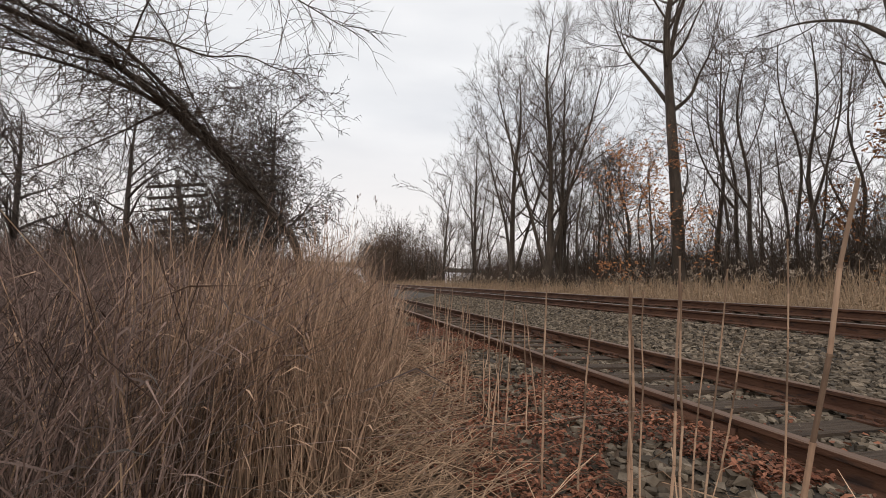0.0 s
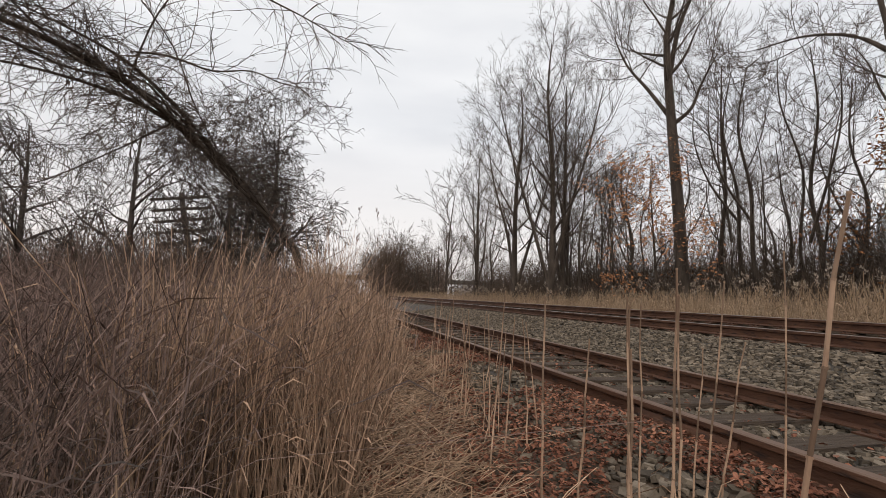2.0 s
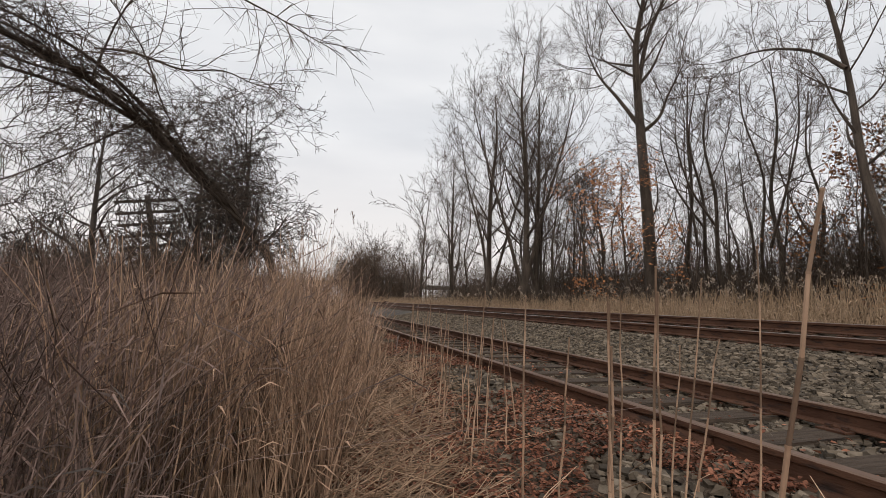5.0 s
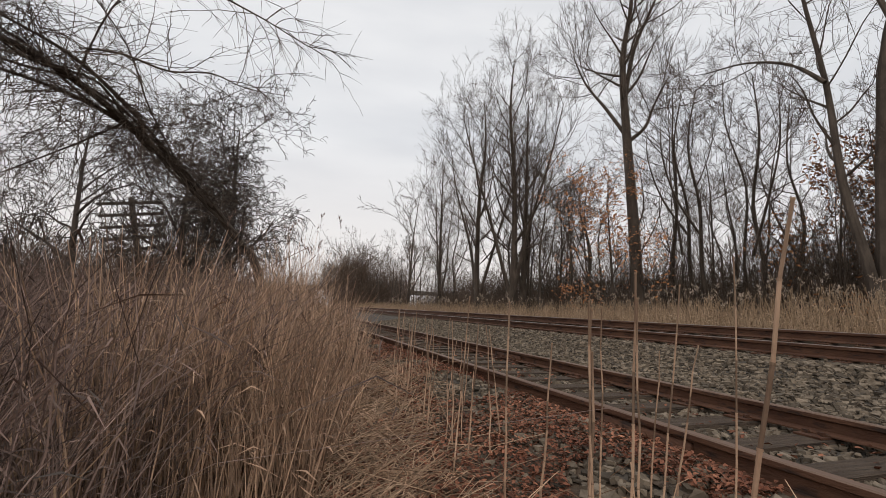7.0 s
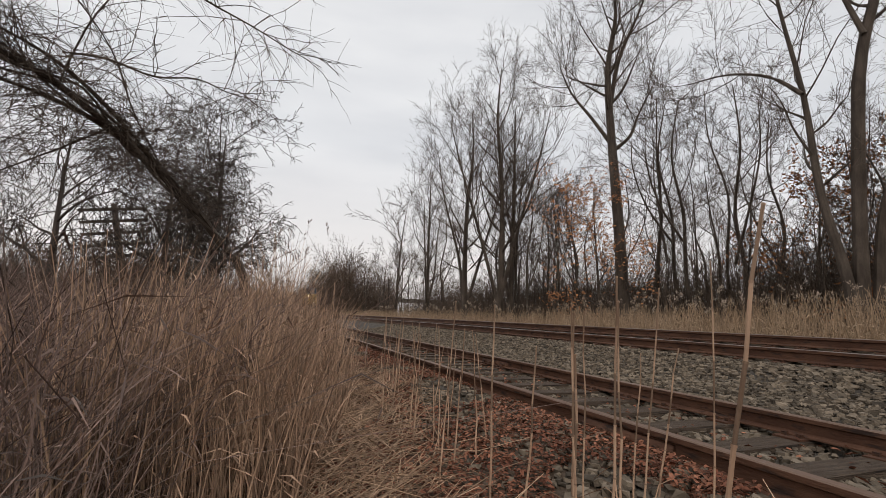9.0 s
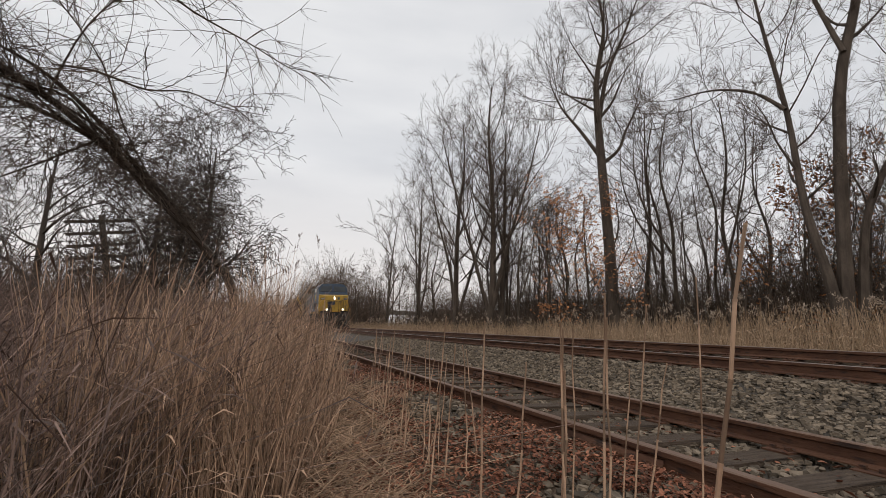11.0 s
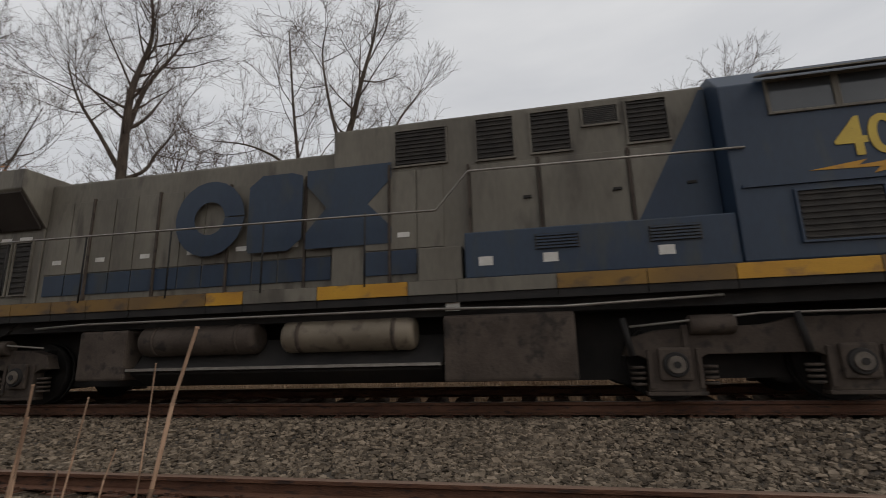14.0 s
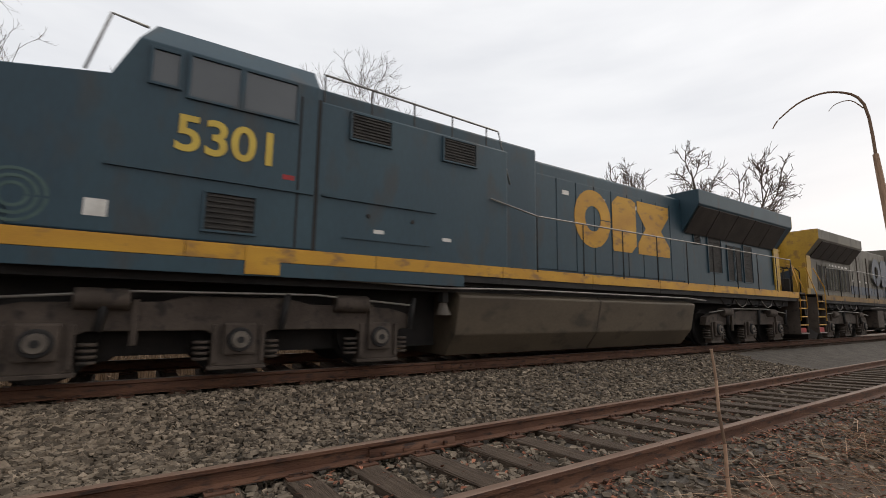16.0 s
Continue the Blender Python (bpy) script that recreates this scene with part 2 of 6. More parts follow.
# ---- plants ----
def tree_mesh(name, seed, height, radius, spread=0.5, lean=(0, 0), fork=0.35, levels=5, twigs=3, droop=0.0, bark=None, twig=None, leaves=0, first=0.25, density=1.0, fine=0.009):
    """A bare winter tree: tapered trunk, limbs and fine twigs, as two meshes (trunk with limbs, twigs) and one of clinging leaves."""
    rng = random.Random(seed)
    sets = {"wood": ([], []), "twig": ([], []), "leaf": ([], [])}

    def tube(kind, pts, radii, segs):
        vs, fs = sets[kind]
        base = len(vs)
        for i, p in enumerate(pts):
            d = (pts[min(i + 1, len(pts) - 1)] - pts[max(0, i - 1)])
            if d.length < 1e-6:
                d = Vector((0, 0, 1))
            d.normalize()
            u = d.orthogonal().normalized()
            w = d.cross(u)
            for k in range(segs):
                a = 2 * math.pi * k / segs
                vs.append(p + (u * math.cos(a) + w * math.sin(a)) * radii[i])
        for i in range(len(pts) - 1):
            for k in range(segs):
                fs.append((base + i * segs + k, base + i * segs + (k + 1) % segs, base + (i + 1) * segs + (k + 1) % segs, base + (i + 1) * segs + k))

    def grow(p, d, length, r, level):
        steps = 5 if level < 2 else (4 if level < levels - 1 else 2)
        pts, radii, dirs = [p.copy()], [r], [d.copy()]
        end = max(r * (0.1 if level == 0 else 0.25), 0.005)
        for i in range(steps):
            wob = 0.03 if level == 0 else 0.17
            d = (d + Vector((rng.gauss(0, wob), rng.gauss(0, wob), rng.gauss(0, wob * 0.6) + ((0.09 if level == 1 else 0.03) if level else 0.04) - droop * 0.22 * level))).normalized()
            p = p + d * (length / steps)
            pts.append(p.copy())
            dirs.append(d.copy())
            radii.append(r + (end - r) * (i + 1) / steps)
        tube("wood" if level < 3 else "twig", pts, radii, 7 if level == 0 else (5 if level == 1 else (4 if level == 2 else 3)))
        if leaves and level >= levels - 2:
            vs, fs = sets["leaf"]
            for _ in range(leaves):
                q = pts[rng.randint(1, steps)] + Vector((rng.gauss(0, 0.12), rng.gauss(0, 0.12), rng.gauss(0, 0.12) - 0.05))
                a = Vector((rng.gauss(0, 1), rng.gauss(0, 1), rng.gauss(0, 1))).normalized() * 0.13
                b = a.orthogonal().normalized() * 0.07
                k = len(vs)
                vs.extend([q - a, q + b, q + a + b * 0.3, q - b])
                fs.append((k, k + 1, k + 2, k + 3))
        if level >= levels - 1:
            return
        n = {0: int(13 * density), 1: int(7 * density), 2: int(5 * density)}.get(level, twigs)
        for j in range(n):
            f = first + (1 - first) * (j + rng.random()) / n if level == 0 else 0.18 + 0.82 * (j + rng.random()) / n
            i = min(steps - 1, int(f * steps))
            q = pts[i].lerp(pts[i + 1], f * steps - i)
            rr = radii[i] * (0.58 if level == 0 else 0.6) * (1 - 0.35 * f)
            az = rng.random() * 2 * math.pi
            dd = dirs[i + 1]
            u = dd.orthogonal().normalized()
            side = (u * math.cos(az) + dd.cross(u) * math.sin(az))
            ang = spread * rng.uniform(0.75, 1.3) * (1.0 if level == 0 else 0.85)
            nd = (dd * math.cos(ang) + side * math.sin(ang)).normalized()
            ln = length * (fork * rng.uniform(0.7, 1.25)) * (1.15 - 0.5 * f if level == 0 else 1.25 - 0.45 * f) * (1.45 if level else 1.0)
            grow(q, nd, ln, max(rr, fine), level + 1)

    grow(Vector((0, 0, -0.3)), Vector((lean[0], lean[1], 1)).normalized(), height, radius, 0)
    out = []
    for kind, m in (("wood", bark or M_BARK), ("twig", twig or M_TWIG), ("leaf", M_LEAF)):
        vs, fs = sets[kind]
        out.append(mesh_from(name + "_" + kind, vs, fs, m) if fs else None)
    return out


def limb(V, F, pts, r0, r1, segs=6):
    pts = [Vector(p) for p in pts]
    base = len(V)
    for i, p in enumerate(pts):
        d = (pts[min(i + 1, len(pts) - 1)] - pts[max(0, i - 1)]).normalized()
        u = d.orthogonal().normalized()
        w = d.cross(u)
        r = r0 + (r1 - r0) * i / (len(pts) - 1)
        for k in range(segs):
            t = 2 * math.pi * k / segs
            V.append(p + (u * math.cos(t) + w * math.sin(t)) * r)
    for i in range(len(pts) - 1):
        for k in range(segs):
            F.append((base + i * segs + k, base + i * segs + (k + 1) % segs, base + (i + 1) * segs + (k + 1) % segs, base + (i + 1) * segs + k))


def smooth_path(pts, n=4):
    pts = [Vector(p) for p in pts]
    out = []
    for i in range(len(pts) - 1):
        a, b, c, d = pts[max(0, i - 1)], pts[i], pts[i + 1], pts[min(len(pts) - 1, i + 2)]
        for k in range(n):
            t = k / n
            out.append(0.5 * ((2 * b) + (c - a) * t + (2 * a - 5 * b + 4 * c - d) * t * t + (3 * b - a - 3 * c + d) * t ** 3))
    return out + [pts[-1]]


def wander(rng, p, d, length, droop, steps):
    pts = [Vector(p)]
    d = Vector(d).normalized()
    for _ in range(steps):
        d = (d + Vector((rng.gauss(0, 0.2), rng.gauss(0, 0.2), rng.gauss(0, 0.16) - droop))).normalized()
        pts.append(pts[-1] + d * (length / steps))
    return pts


def crown_tree(name, seed, stems, limbs=24, reach=0.24, first=0.4, angle=0.8, rise=0.1, laterals=7, twigs=4, ends=3, fine=0.008, bark=None, facing=0.0):
    """A bare tree with one or more stems, each (outline of (across, height) pairs, foot radius, top radius, share of the limbs).
    The outline lies in the upright plane that is turned by facing degrees; limbs rise from the stems and end in a rounded haze of twigs."""
    rng = random.Random(seed)
    wood, haze = ([], []), ([], [])
    ca, sa = math.cos(radians(facing)), math.sin(radians(facing))
    tall = max(z for st in stems for _u, z in st[0])

    def shoot(p, d, length, steps, wob, up):
        pts = [Vector(p)]
        d = d.normalized()
        for _ in range(steps):
            d = (d + Vector((rng.gauss(0, wob), rng.gauss(0, wob), rng.gauss(0, wob * 0.7) + up))).normalized()
            pts.append(pts[-1] + d * (length / steps))
        return pts

    def off(d, ang, turn):
        u = d.orthogonal().normalized()
        return d * math.cos(ang) + (u * math.cos(turn) + d.cross(u) * math.sin(turn)) * math.sin(ang)

    def at(pts, f):
        f *= len(pts) - 1
        i = min(len(pts) - 2, int(f))
        return pts[i].lerp(pts[i + 1], f - i), (pts[i + 1] - pts[i]).normalized()

    for outline, r0, r1, share in stems:
        depth = 0.0
        pts = []
        for u, z in outline:
            pts.append(Vector((u * ca + depth * sa, -u * sa + depth * ca, z)))
            depth += rng.gauss(0, 0.25)
        stem = smooth_path(pts, 4)
        limb(*wood, stem, r0, r1, 8)
        turn = rng.random() * 6.28
        n = int(limbs * share)
        for j in range(n):
            f = first + (0.985 - first) * (j + rng.random()) / n
            g = (f - first) / (1 - first)
            p, d = at(stem, f)
            turn += 2.4 + rng.gauss(0, 0.4)
            ln = tall * reach * (0.55 + 0.6 * math.sin(math.pi * min(1.0, 0.25 + 0.75 * g))) * rng.uniform(0.6, 1.2)
            rr = (r0 + (r1 - r0) * f) * rng.uniform(0.32, 0.55)
            big = shoot(p, off(d, angle * rng.uniform(0.75, 1.25) * (1.1 - 0.4 * g), turn), ln, 7, 0.11, rise)
            limb(*wood, big, max(rr, fine * 2), fine * 1.3, 5)
            for k in range(laterals):
                a = 0.2 + 0.8 * (k + rng.random()) / laterals
                q, e = at(big, a)
                mid = shoot(q, off(e, rng.uniform(0.45, 0.95), rng.random() * 6.28), ln * 0.5 * (1.15 - 0.6 * a) * rng.uniform(0.6, 1.25), 5, 0.14, 0.05)
                limb(*haze, mid, fine * 1.5, fine, 3)
                for _ in range(twigs):
                    q2, e2 = at(mid, rng.uniform(0.2, 1.0))
                    sm = shoot(q2, off(e2, rng.uniform(0.4, 0.9), rng.random() * 6.28), tall * 0.05 * rng.uniform(0.6, 1.3), 3, 0.15, 0.06)
                    limb(*haze, sm, fine, fine * 0.7, 3)
                    for _e in range(ends):
                        q3, e3 = at(sm, rng.uniform(0.2, 1.0))
                        limb(*haze, shoot(q3, off(e3, rng.uniform(0.4, 0.9), rng.random() * 6.28), tall * 0.026 * rng.uniform(0.6, 1.3), 2, 0.15, 0.05), fine * 0.75, fine * 0.5, 3)
    return [mesh_from(name + "_wood", *wood, bark or M_BARK), mesh_from(name + "_twig", *haze, M_TWIG), None]


def plant_tree(meshes, x, y, turn=0.0, size=1.0, label="", name="bare_tree", category="tree", group="", z=None, tilt=(0, 0)):
    base = new(name)
    base.matrix_world = pose(x, y, ground_height(x, y) if z is None else z, tilt[0], tilt[1], turn) @ Matrix.Scale(size, 4)
    for nm, me in zip(("trunk", "crown", "clinging_leaves"), meshes):
        if me:
            new(nm, me).parent = base
    return tagged(base, label=label, category=category, group=group)


def scatter_blades(count, seed, place, height, width, lean=0.16, curl=0.25, segs=4, leaves=0, flat=False, leafw=1.4):
    """Upright dry stems, each a tapering bent blade with side leaves. place(rng) gives x, y, z."""
    rng = random.Random(seed)
    V, F = [], []
    for _ in range(count):
        x, y, z, hs = place(rng)
        h = height * hs * rng.uniform(0.7, 1.15)
        a = rng.random() * 6.283
        lx, ly = rng.gauss(0, lean), rng.gauss(0, lean)
        cx, cy = rng.gauss(0, curl), rng.gauss(0, curl)
        w = width * rng.uniform(0.6, 1.3)
        pts = []
        for i in range(segs + 1):
            f = i / segs
            pts.append((x + h * (lx * f + cx * f * f * f), y + h * (ly * f + cy * f * f * f), z + h * f * (1 - 0.18 * f * (abs(cx) + abs(cy)))))
        base = len(V)
        if flat:
            ux, uy = math.cos(a) * w, math.sin(a) * w
            for i, p in enumerate(pts):
                k = 1 - 0.85 * i / segs
                V += [(p[0] - ux * k, p[1] - uy * k, p[2]), (p[0] + ux * k, p[1] + uy * k, p[2])]
            for i in range(segs):
                F.append((base + 2 * i, base + 2 * i + 1, base + 2 * i + 3, base + 2 * i + 2))
        else:
            for i, p in enumerate(pts):
                k = w * (1 - 0.6 * i / segs)
                for j in range(3):
                    V.append((p[0] + k * math.cos(a + 2.094 * j), p[1] + k * math.sin(a + 2.094 * j), p[2]))
            for i in range(segs):
                for j in range(3):
                    F.append((base + 3 * i + j, base + 3 * i + (j + 1) % 3, base + 3 * i + 3 + (j + 1) % 3, base + 3 * i + 3 + j))
        for _l in range(leaves):
            f = rng.uniform(0.25, 0.95)
            i = min(segs - 1, int(f * segs))
            p = [pts[i][k] + (pts[i + 1][k] - pts[i][k]) * (f * segs - i) for k in range(3)]
            b = rng.random() * 6.283
            ll = h * rng.uniform(0.10, 0.22)
            dx, dy = math.cos(b), math.sin(b)
            up = rng.uniform(-0.5, 0.8)
            wl = w * leafw
            q = (p[0] + dx * ll * 0.5, p[1] + dy * ll * 0.5, p[2] + ll * 0.5 * up)
            r = (p[0] + dx * ll, p[1] + dy * ll, p[2] + ll * (up * 0.5 - 0.25))
            k = len(V)
            V += [p, (q[0] - dy * wl, q[1] + dx * wl, q[2]), r, (q[0] + dy * wl, q[1] - dx * wl, q[2] - wl)]
            F.append((k, k + 1, k + 2, k + 3))
    return V, F


# ---- tracks ----
def build_track(name, x, z, cant, label, head, depth=1.0):
    base = new(name)
    for k, (xx, zz) in enumerate(((x, z), (x + GAUGE, z + cant))):
        ob = new("rail", sweep("rail", [(u, v * depth) for u, v in RAIL_OUTLINE], xx, zz, materials=(M_RAIL, head), top_index=(6, 7, 8)))
        ob.parent = base
    return tagged(base, label=label, category="railway track")


near_track = build_track("railway_track", X_NEAR, Z_NEAR, 0.0, "rusty little-used railway track on weathered wooden ties", M_RUSTTOP, 0.78)
far_track = build_track("railway_track", X_FAR, Z_FAR, CANT, "rusty main railway track on a raised ballast bed", M_RAILTOP)


def tie_mesh(seed):
    rng = random.Random(seed)
    bm = box_bm(-1.3, 1.3, -0.115, 0.115, -0.17, 0.0, bevel=0.012)
    for v in bm.verts:
        v.co += Vector((rng.gauss(0, 0.012), rng.gauss(0, 0.006), rng.gauss(0, 0.004)))
    me = bpy.data.meshes.new("tie")
    bm.to_mesh(me)
    bm.free()
    me.materials.append(M_TIE)
    return me


def plate_mesh():
    bm = box_bm(-0.17, 0.17, -0.095, 0.095, 0.0, 0.014)
    for sx in (-1, 1):
        box_bm(sx * 0.095 - 0.016, sx * 0.095 + 0.016, -0.07, -0.035, 0.014, 0.04, bm=bm)
        box_bm(sx * 0.095 - 0.016, sx * 0.095 + 0.016, 0.035, 0.07, 0.014, 0.04, bm=bm)
    me = bpy.data.meshes.new("tie_plate")
    bm.to_mesh(me)
    bm.free()
    me.materials.append(M_RAIL)
    return me


TIES, PLATE = [tie_mesh(i) for i in range(5)], plate_mesh()


def lay_ties(track, x, z, cant, y0, y1, step, plates, depth=0.18):
    rng = random.Random(int(x * 10))
    y, tilt = y0, math.degrees(math.atan2(cant, GAUGE))
    while y < y1:
        m = pose(x + GAUGE / 2 + bend(y) + rng.gauss(0, 0.03), y + rng.gauss(0, 0.02), z + cant / 2 - depth - 0.012, 0, -tilt, rng.gauss(0, 1.2))
        ob = new("tie", rng.choice(TIES))
        ob.parent, ob.matrix_basis = track, m
        if plates and plates[0] < y < plates[1]:
            for k in (0, 1):
                p = new("tie_plate", PLATE)
                p.parent = track
                p.matrix_basis = pose(x + k * GAUGE + bend(y), y, z + cant * k - depth - 0.014, 0, -tilt, 0)
        y += step


lay_ties(near_track, X_NEAR, Z_NEAR, 0.0, -34, 60, 0.56, (-14, 16), 0.14)
lay_ties(far_track, X_FAR, Z_FAR, CANT, -34, 75, 0.56, (-8, 14))


def add_joint(track, x, y, z):
    """A pair of joint bars with four bolts, clamped on the rail's web."""
    bm = bmesh.new()
    for s in (-1, 1):
        prism_bm([(s * 0.012, -0.15), (s * 0.05, -0.155), (s * 0.04, -0.11), (s * 0.03, -0.06), (s * 0.012, -0.055)], "y", -0.45, 0.45, bm=bm)
        for k in range(4):
            yy = -0.33 + 0.22 * k
            cyl_bm((s * 0.03, yy, -0.1), (s * 0.065, yy, -0.1), 0.02, 6, bm=bm)
    ob = part("joint_bar", bm, M_RAIL, track)
    ob.location = (x, y, z)


add_joint(near_track, X_NEAR + GAUGE, 7.2, Z_NEAR)
add_joint(near_track, X_NEAR + GAUGE, -2.6, Z_NEAR)
add_joint(near_track, X_NEAR, 2.6, Z_NEAR)
add_joint(far_track, X_FAR, -5.5, Z_FAR)


# ---- ballast ----
def stone_shapes(n, seed):
    """Angular crushed stones: boxes with every corner knocked about."""
    rng = random.Random(seed)
    faces = np.array([(0, 1, 3), (0, 3, 2), (4, 6, 7), (4, 7, 5), (0, 4, 5), (0, 5, 1), (2, 3, 7), (2, 7, 6), (0, 2, 6), (0, 6, 4), (1, 5, 7), (1, 7, 3)])
    shapes = []
    for _ in range(n):
        s = (rng.uniform(0.75, 1.25), rng.uniform(0.55, 1.0), rng.uniform(0.4, 0.75))
        vs = [[(c * s[k]) * rng.uniform(0.45, 1.15) for k, c in enumerate(p)] for p in ((x, y, z) for x in (-1, 1) for y in (-1, 1) for z in (-1, 1))]
        shapes.append((np.array(vs), faces))
    return shapes


STONES = stone_shapes(24, 5)


def ballast(name, count, seed, area, height, size, label, sink=0.25):
    """Loose stones over an area, resting on height(x, y)."""
    rng = np.random.RandomState(seed)
    V, F, base = [], [], 0
    for _ in range(count):
        x, y = area(rng)
        sv, sf = STONES[rng.randint(len(STONES))]
        s = size * min(1.7, np.exp(rng.normal(0, 0.32)))
        a, b = rng.rand() * 6.283, rng.normal(0, 0.5)
        R = np.array([[np.cos(a), -np.sin(a), 0], [np.sin(a), np.cos(a), 0], [0, 0, 1]]) @ np.array([[1, 0, 0], [0, np.cos(b), -np.sin(b)], [0, np.sin(b), np.cos(b)]])
        p = (sv * s) @ R.T + np.array([x, y, height(x, y) + s * sink])
        V.append(p)
        F.append(sf + base)
        base += len(p)
    V, F = np.concatenate(V), np.concatenate(F)
    ob = new(name, mesh_from(name, V.tolist(), F.tolist(), M_STONE))
    return tagged(ob, label=label, category="gravel", kind="stuff")


def near_weighted(x0, x1, y0, y1, power=1.6):
    def area(rng):
        u = rng.rand() ** power * (1 if rng.rand() < 0.62 else -1)
        y = u * y1 if u > 0 else -u * y0
        return rng.uniform(x0, x1), y
    return area


def bank_height(x, y):
    return ground_height(x, y) + 0.01


ballast("ballast_stones", 46000, 1, near_weighted(4.0, 7.05, -15, 24), bank_height, 0.026, "loose grey crushed-stone ballast between the two tracks")
ballast("ballast_stones", 9000, 2, near_weighted(7.25, 10.2, -14, 26), bank_height, 0.034, "grey ballast under the main track")
ballast("ballast_stones", 14000, 3, near_weighted(2.35, 3.9, -12, 18), bank_height, 0.024, "grey ballast and fines between the worn ties")
ballast("ballast_stones", 7000, 4, near_weighted(1.1, 2.4, -9, 11), bank_height, 0.024, "scattered ballast at the edge of the track")


# ---- trees east of the line ----
T_BIG = crown_tree("tall_tree", 11, [([(0, -0.3), (-0.2, 6), (-0.6, 12.9), (-0.75, 17.6), (-0.2, 21.5), (-0.6, 24.3)], 0.40, 0.04, 0.6), ([(-0.7, 14.6), (-0.1, 18.2), (1.1, 21.0), (2.0, 23.4)], 0.17, 0.03, 0.3), ([(-0.6, 12.4), (-1.8, 14.4), (-3.1, 16.4), (-3.9, 18.6)], 0.14, 0.03, 0.3), ([(-0.5, 12.0), (0.5, 12.9), (1.0, 14.2), (1.9, 16.0)], 0.14, 0.03, 0.16)], limbs=40, reach=0.18, first=0.45, angle=0.95, rise=0.08, facing=42.8)
T_FAN = crown_tree("fan_tree", 4, [([(0, -0.3), (0.2, 5), (0.1, 11), (-0.3, 16), (-0.1, 20.3)], 0.30, 0.03, 0.45), ([(0.2, 2.5), (1.2, 7), (2.6, 12), (3.6, 16.5)], 0.17, 0.02, 0.33), ([(0, 2.0), (-1.4, 7), (-2.9, 12), (-3.9, 15.8)], 0.16, 0.02, 0.33)], limbs=48, reach=0.25, first=0.22, angle=0.85, rise=0.11, laterals=6, facing=28)
T_MID = crown_tree("mid_tree", 23, [([(0, -0.3), (0.4, 4), (0.1, 8), (0.8, 12), (0.5, 16)], 0.17, 0.025, 0.7), ([(0.3, 5.0), (1.5, 8), (2.3, 11), (2.6, 14)], 0.09, 0.02, 0.4)], limbs=18, reach=0.25, first=0.3, angle=0.95, rise=0.08, laterals=6, facing=50)
T_MID2 = crown_tree("mid_tree_b", 37, [([(0, -0.3), (-0.5, 4), (-0.6, 8), (-1.4, 11.5), (-1.0, 15)], 0.16, 0.025, 0.8), ([(-0.5, 6.2), (-2.0, 8.5), (-2.9, 11), (-2.9, 13)], 0.08, 0.02, 0.35)], limbs=16, reach=0.26, first=0.35, angle=1.0, rise=0.08, laterals=6, facing=50)
T_SLIM = crown_tree("slim_tree", 52, [([(0, -0.3), (0.35, 3.5), (0.1, 7), (0.9, 10), (0.8, 12.5)], 0.085, 0.015, 0.7), ([(0.1, 0.5), (-0.8, 4), (-1.2, 7.5), (-2.0, 10.5)], 0.06, 0.015, 0.5)], limbs=12, reach=0.22, first=0.3, angle=1.0, rise=0.07, laterals=5, twigs=3, facing=60)
T_FORK = crown_tree("forked_tree", 71, [
    ([(-0.1, -0.3), (-0.25, 2.7), (-0.85, 6.4), (-1.15, 10.6), (-1.75, 15), (-2.3, 20)], 0.23, 0.03, 0.34), ([(0.05, -0.3), (0.1, 3.4), (0.55, 10.6), (1.3, 14.1), (1.7, 16.5), (2.4, 20), (2.7, 23)], 0.29, 0.03, 0.36), ([(0.3, -0.3), (0.55, 3), (1.0, 6.1), (2.7, 10), (3.4, 13.5), (5.1, 16.5)], 0.2, 0.03, 0.28),
    ([(-1.15, 10.4), (-2.2, 11.6), (-3.7, 12.2), (-5.4, 12.4)], 0.09, 0.02, 0.1), ([(0.8, 12.2), (0.1, 15.2), (-0.4, 18), (-0.2, 20.6)], 0.11, 0.02, 0.14)], limbs=50, reach=0.15, first=0.4, angle=0.95, rise=0.08, twigs=3, facing=63.5)
T_OAK = tree_mesh("oak", 61, 12.0, 0.15, 1.15, (0, 0), 0.40, 5, 3, leaves=4, first=0.2, density=0.8)
T_SHRUB = tree_mesh("shrub", 97, 3.2, 0.035, 0.8, (0, 0), 0.5, 4, 3, first=0.03, bark=M_BRUSH, twig=M_BRUSH, density=0.75)
T_FAR = tree_mesh("far_tree", 141, 12.5, 0.16, 0.6, (0, 0), 0.38, 5, 3, first=0.1, density=0.62, fine=0.024)
T_SPREAD = crown_tree("spreading_tree", 131, [([(0, -0.3), (0.1, 2.5), (0.3, 5), (0.1, 7.6)], 0.2, 0.03, 0.4), ([(0, 1.4), (-1.0, 3.4), (-1.9, 5.2), (-2.5, 6.8)], 0.12, 0.02, 0.35), ([(0.1, 1.6), (1.2, 3.4), (2.2, 5), (2.8, 6.4)], 0.12, 0.02, 0.35)], limbs=34, reach=0.24, first=0.3, angle=0.9, rise=0.12, laterals=6, fine=0.012, facing=150)

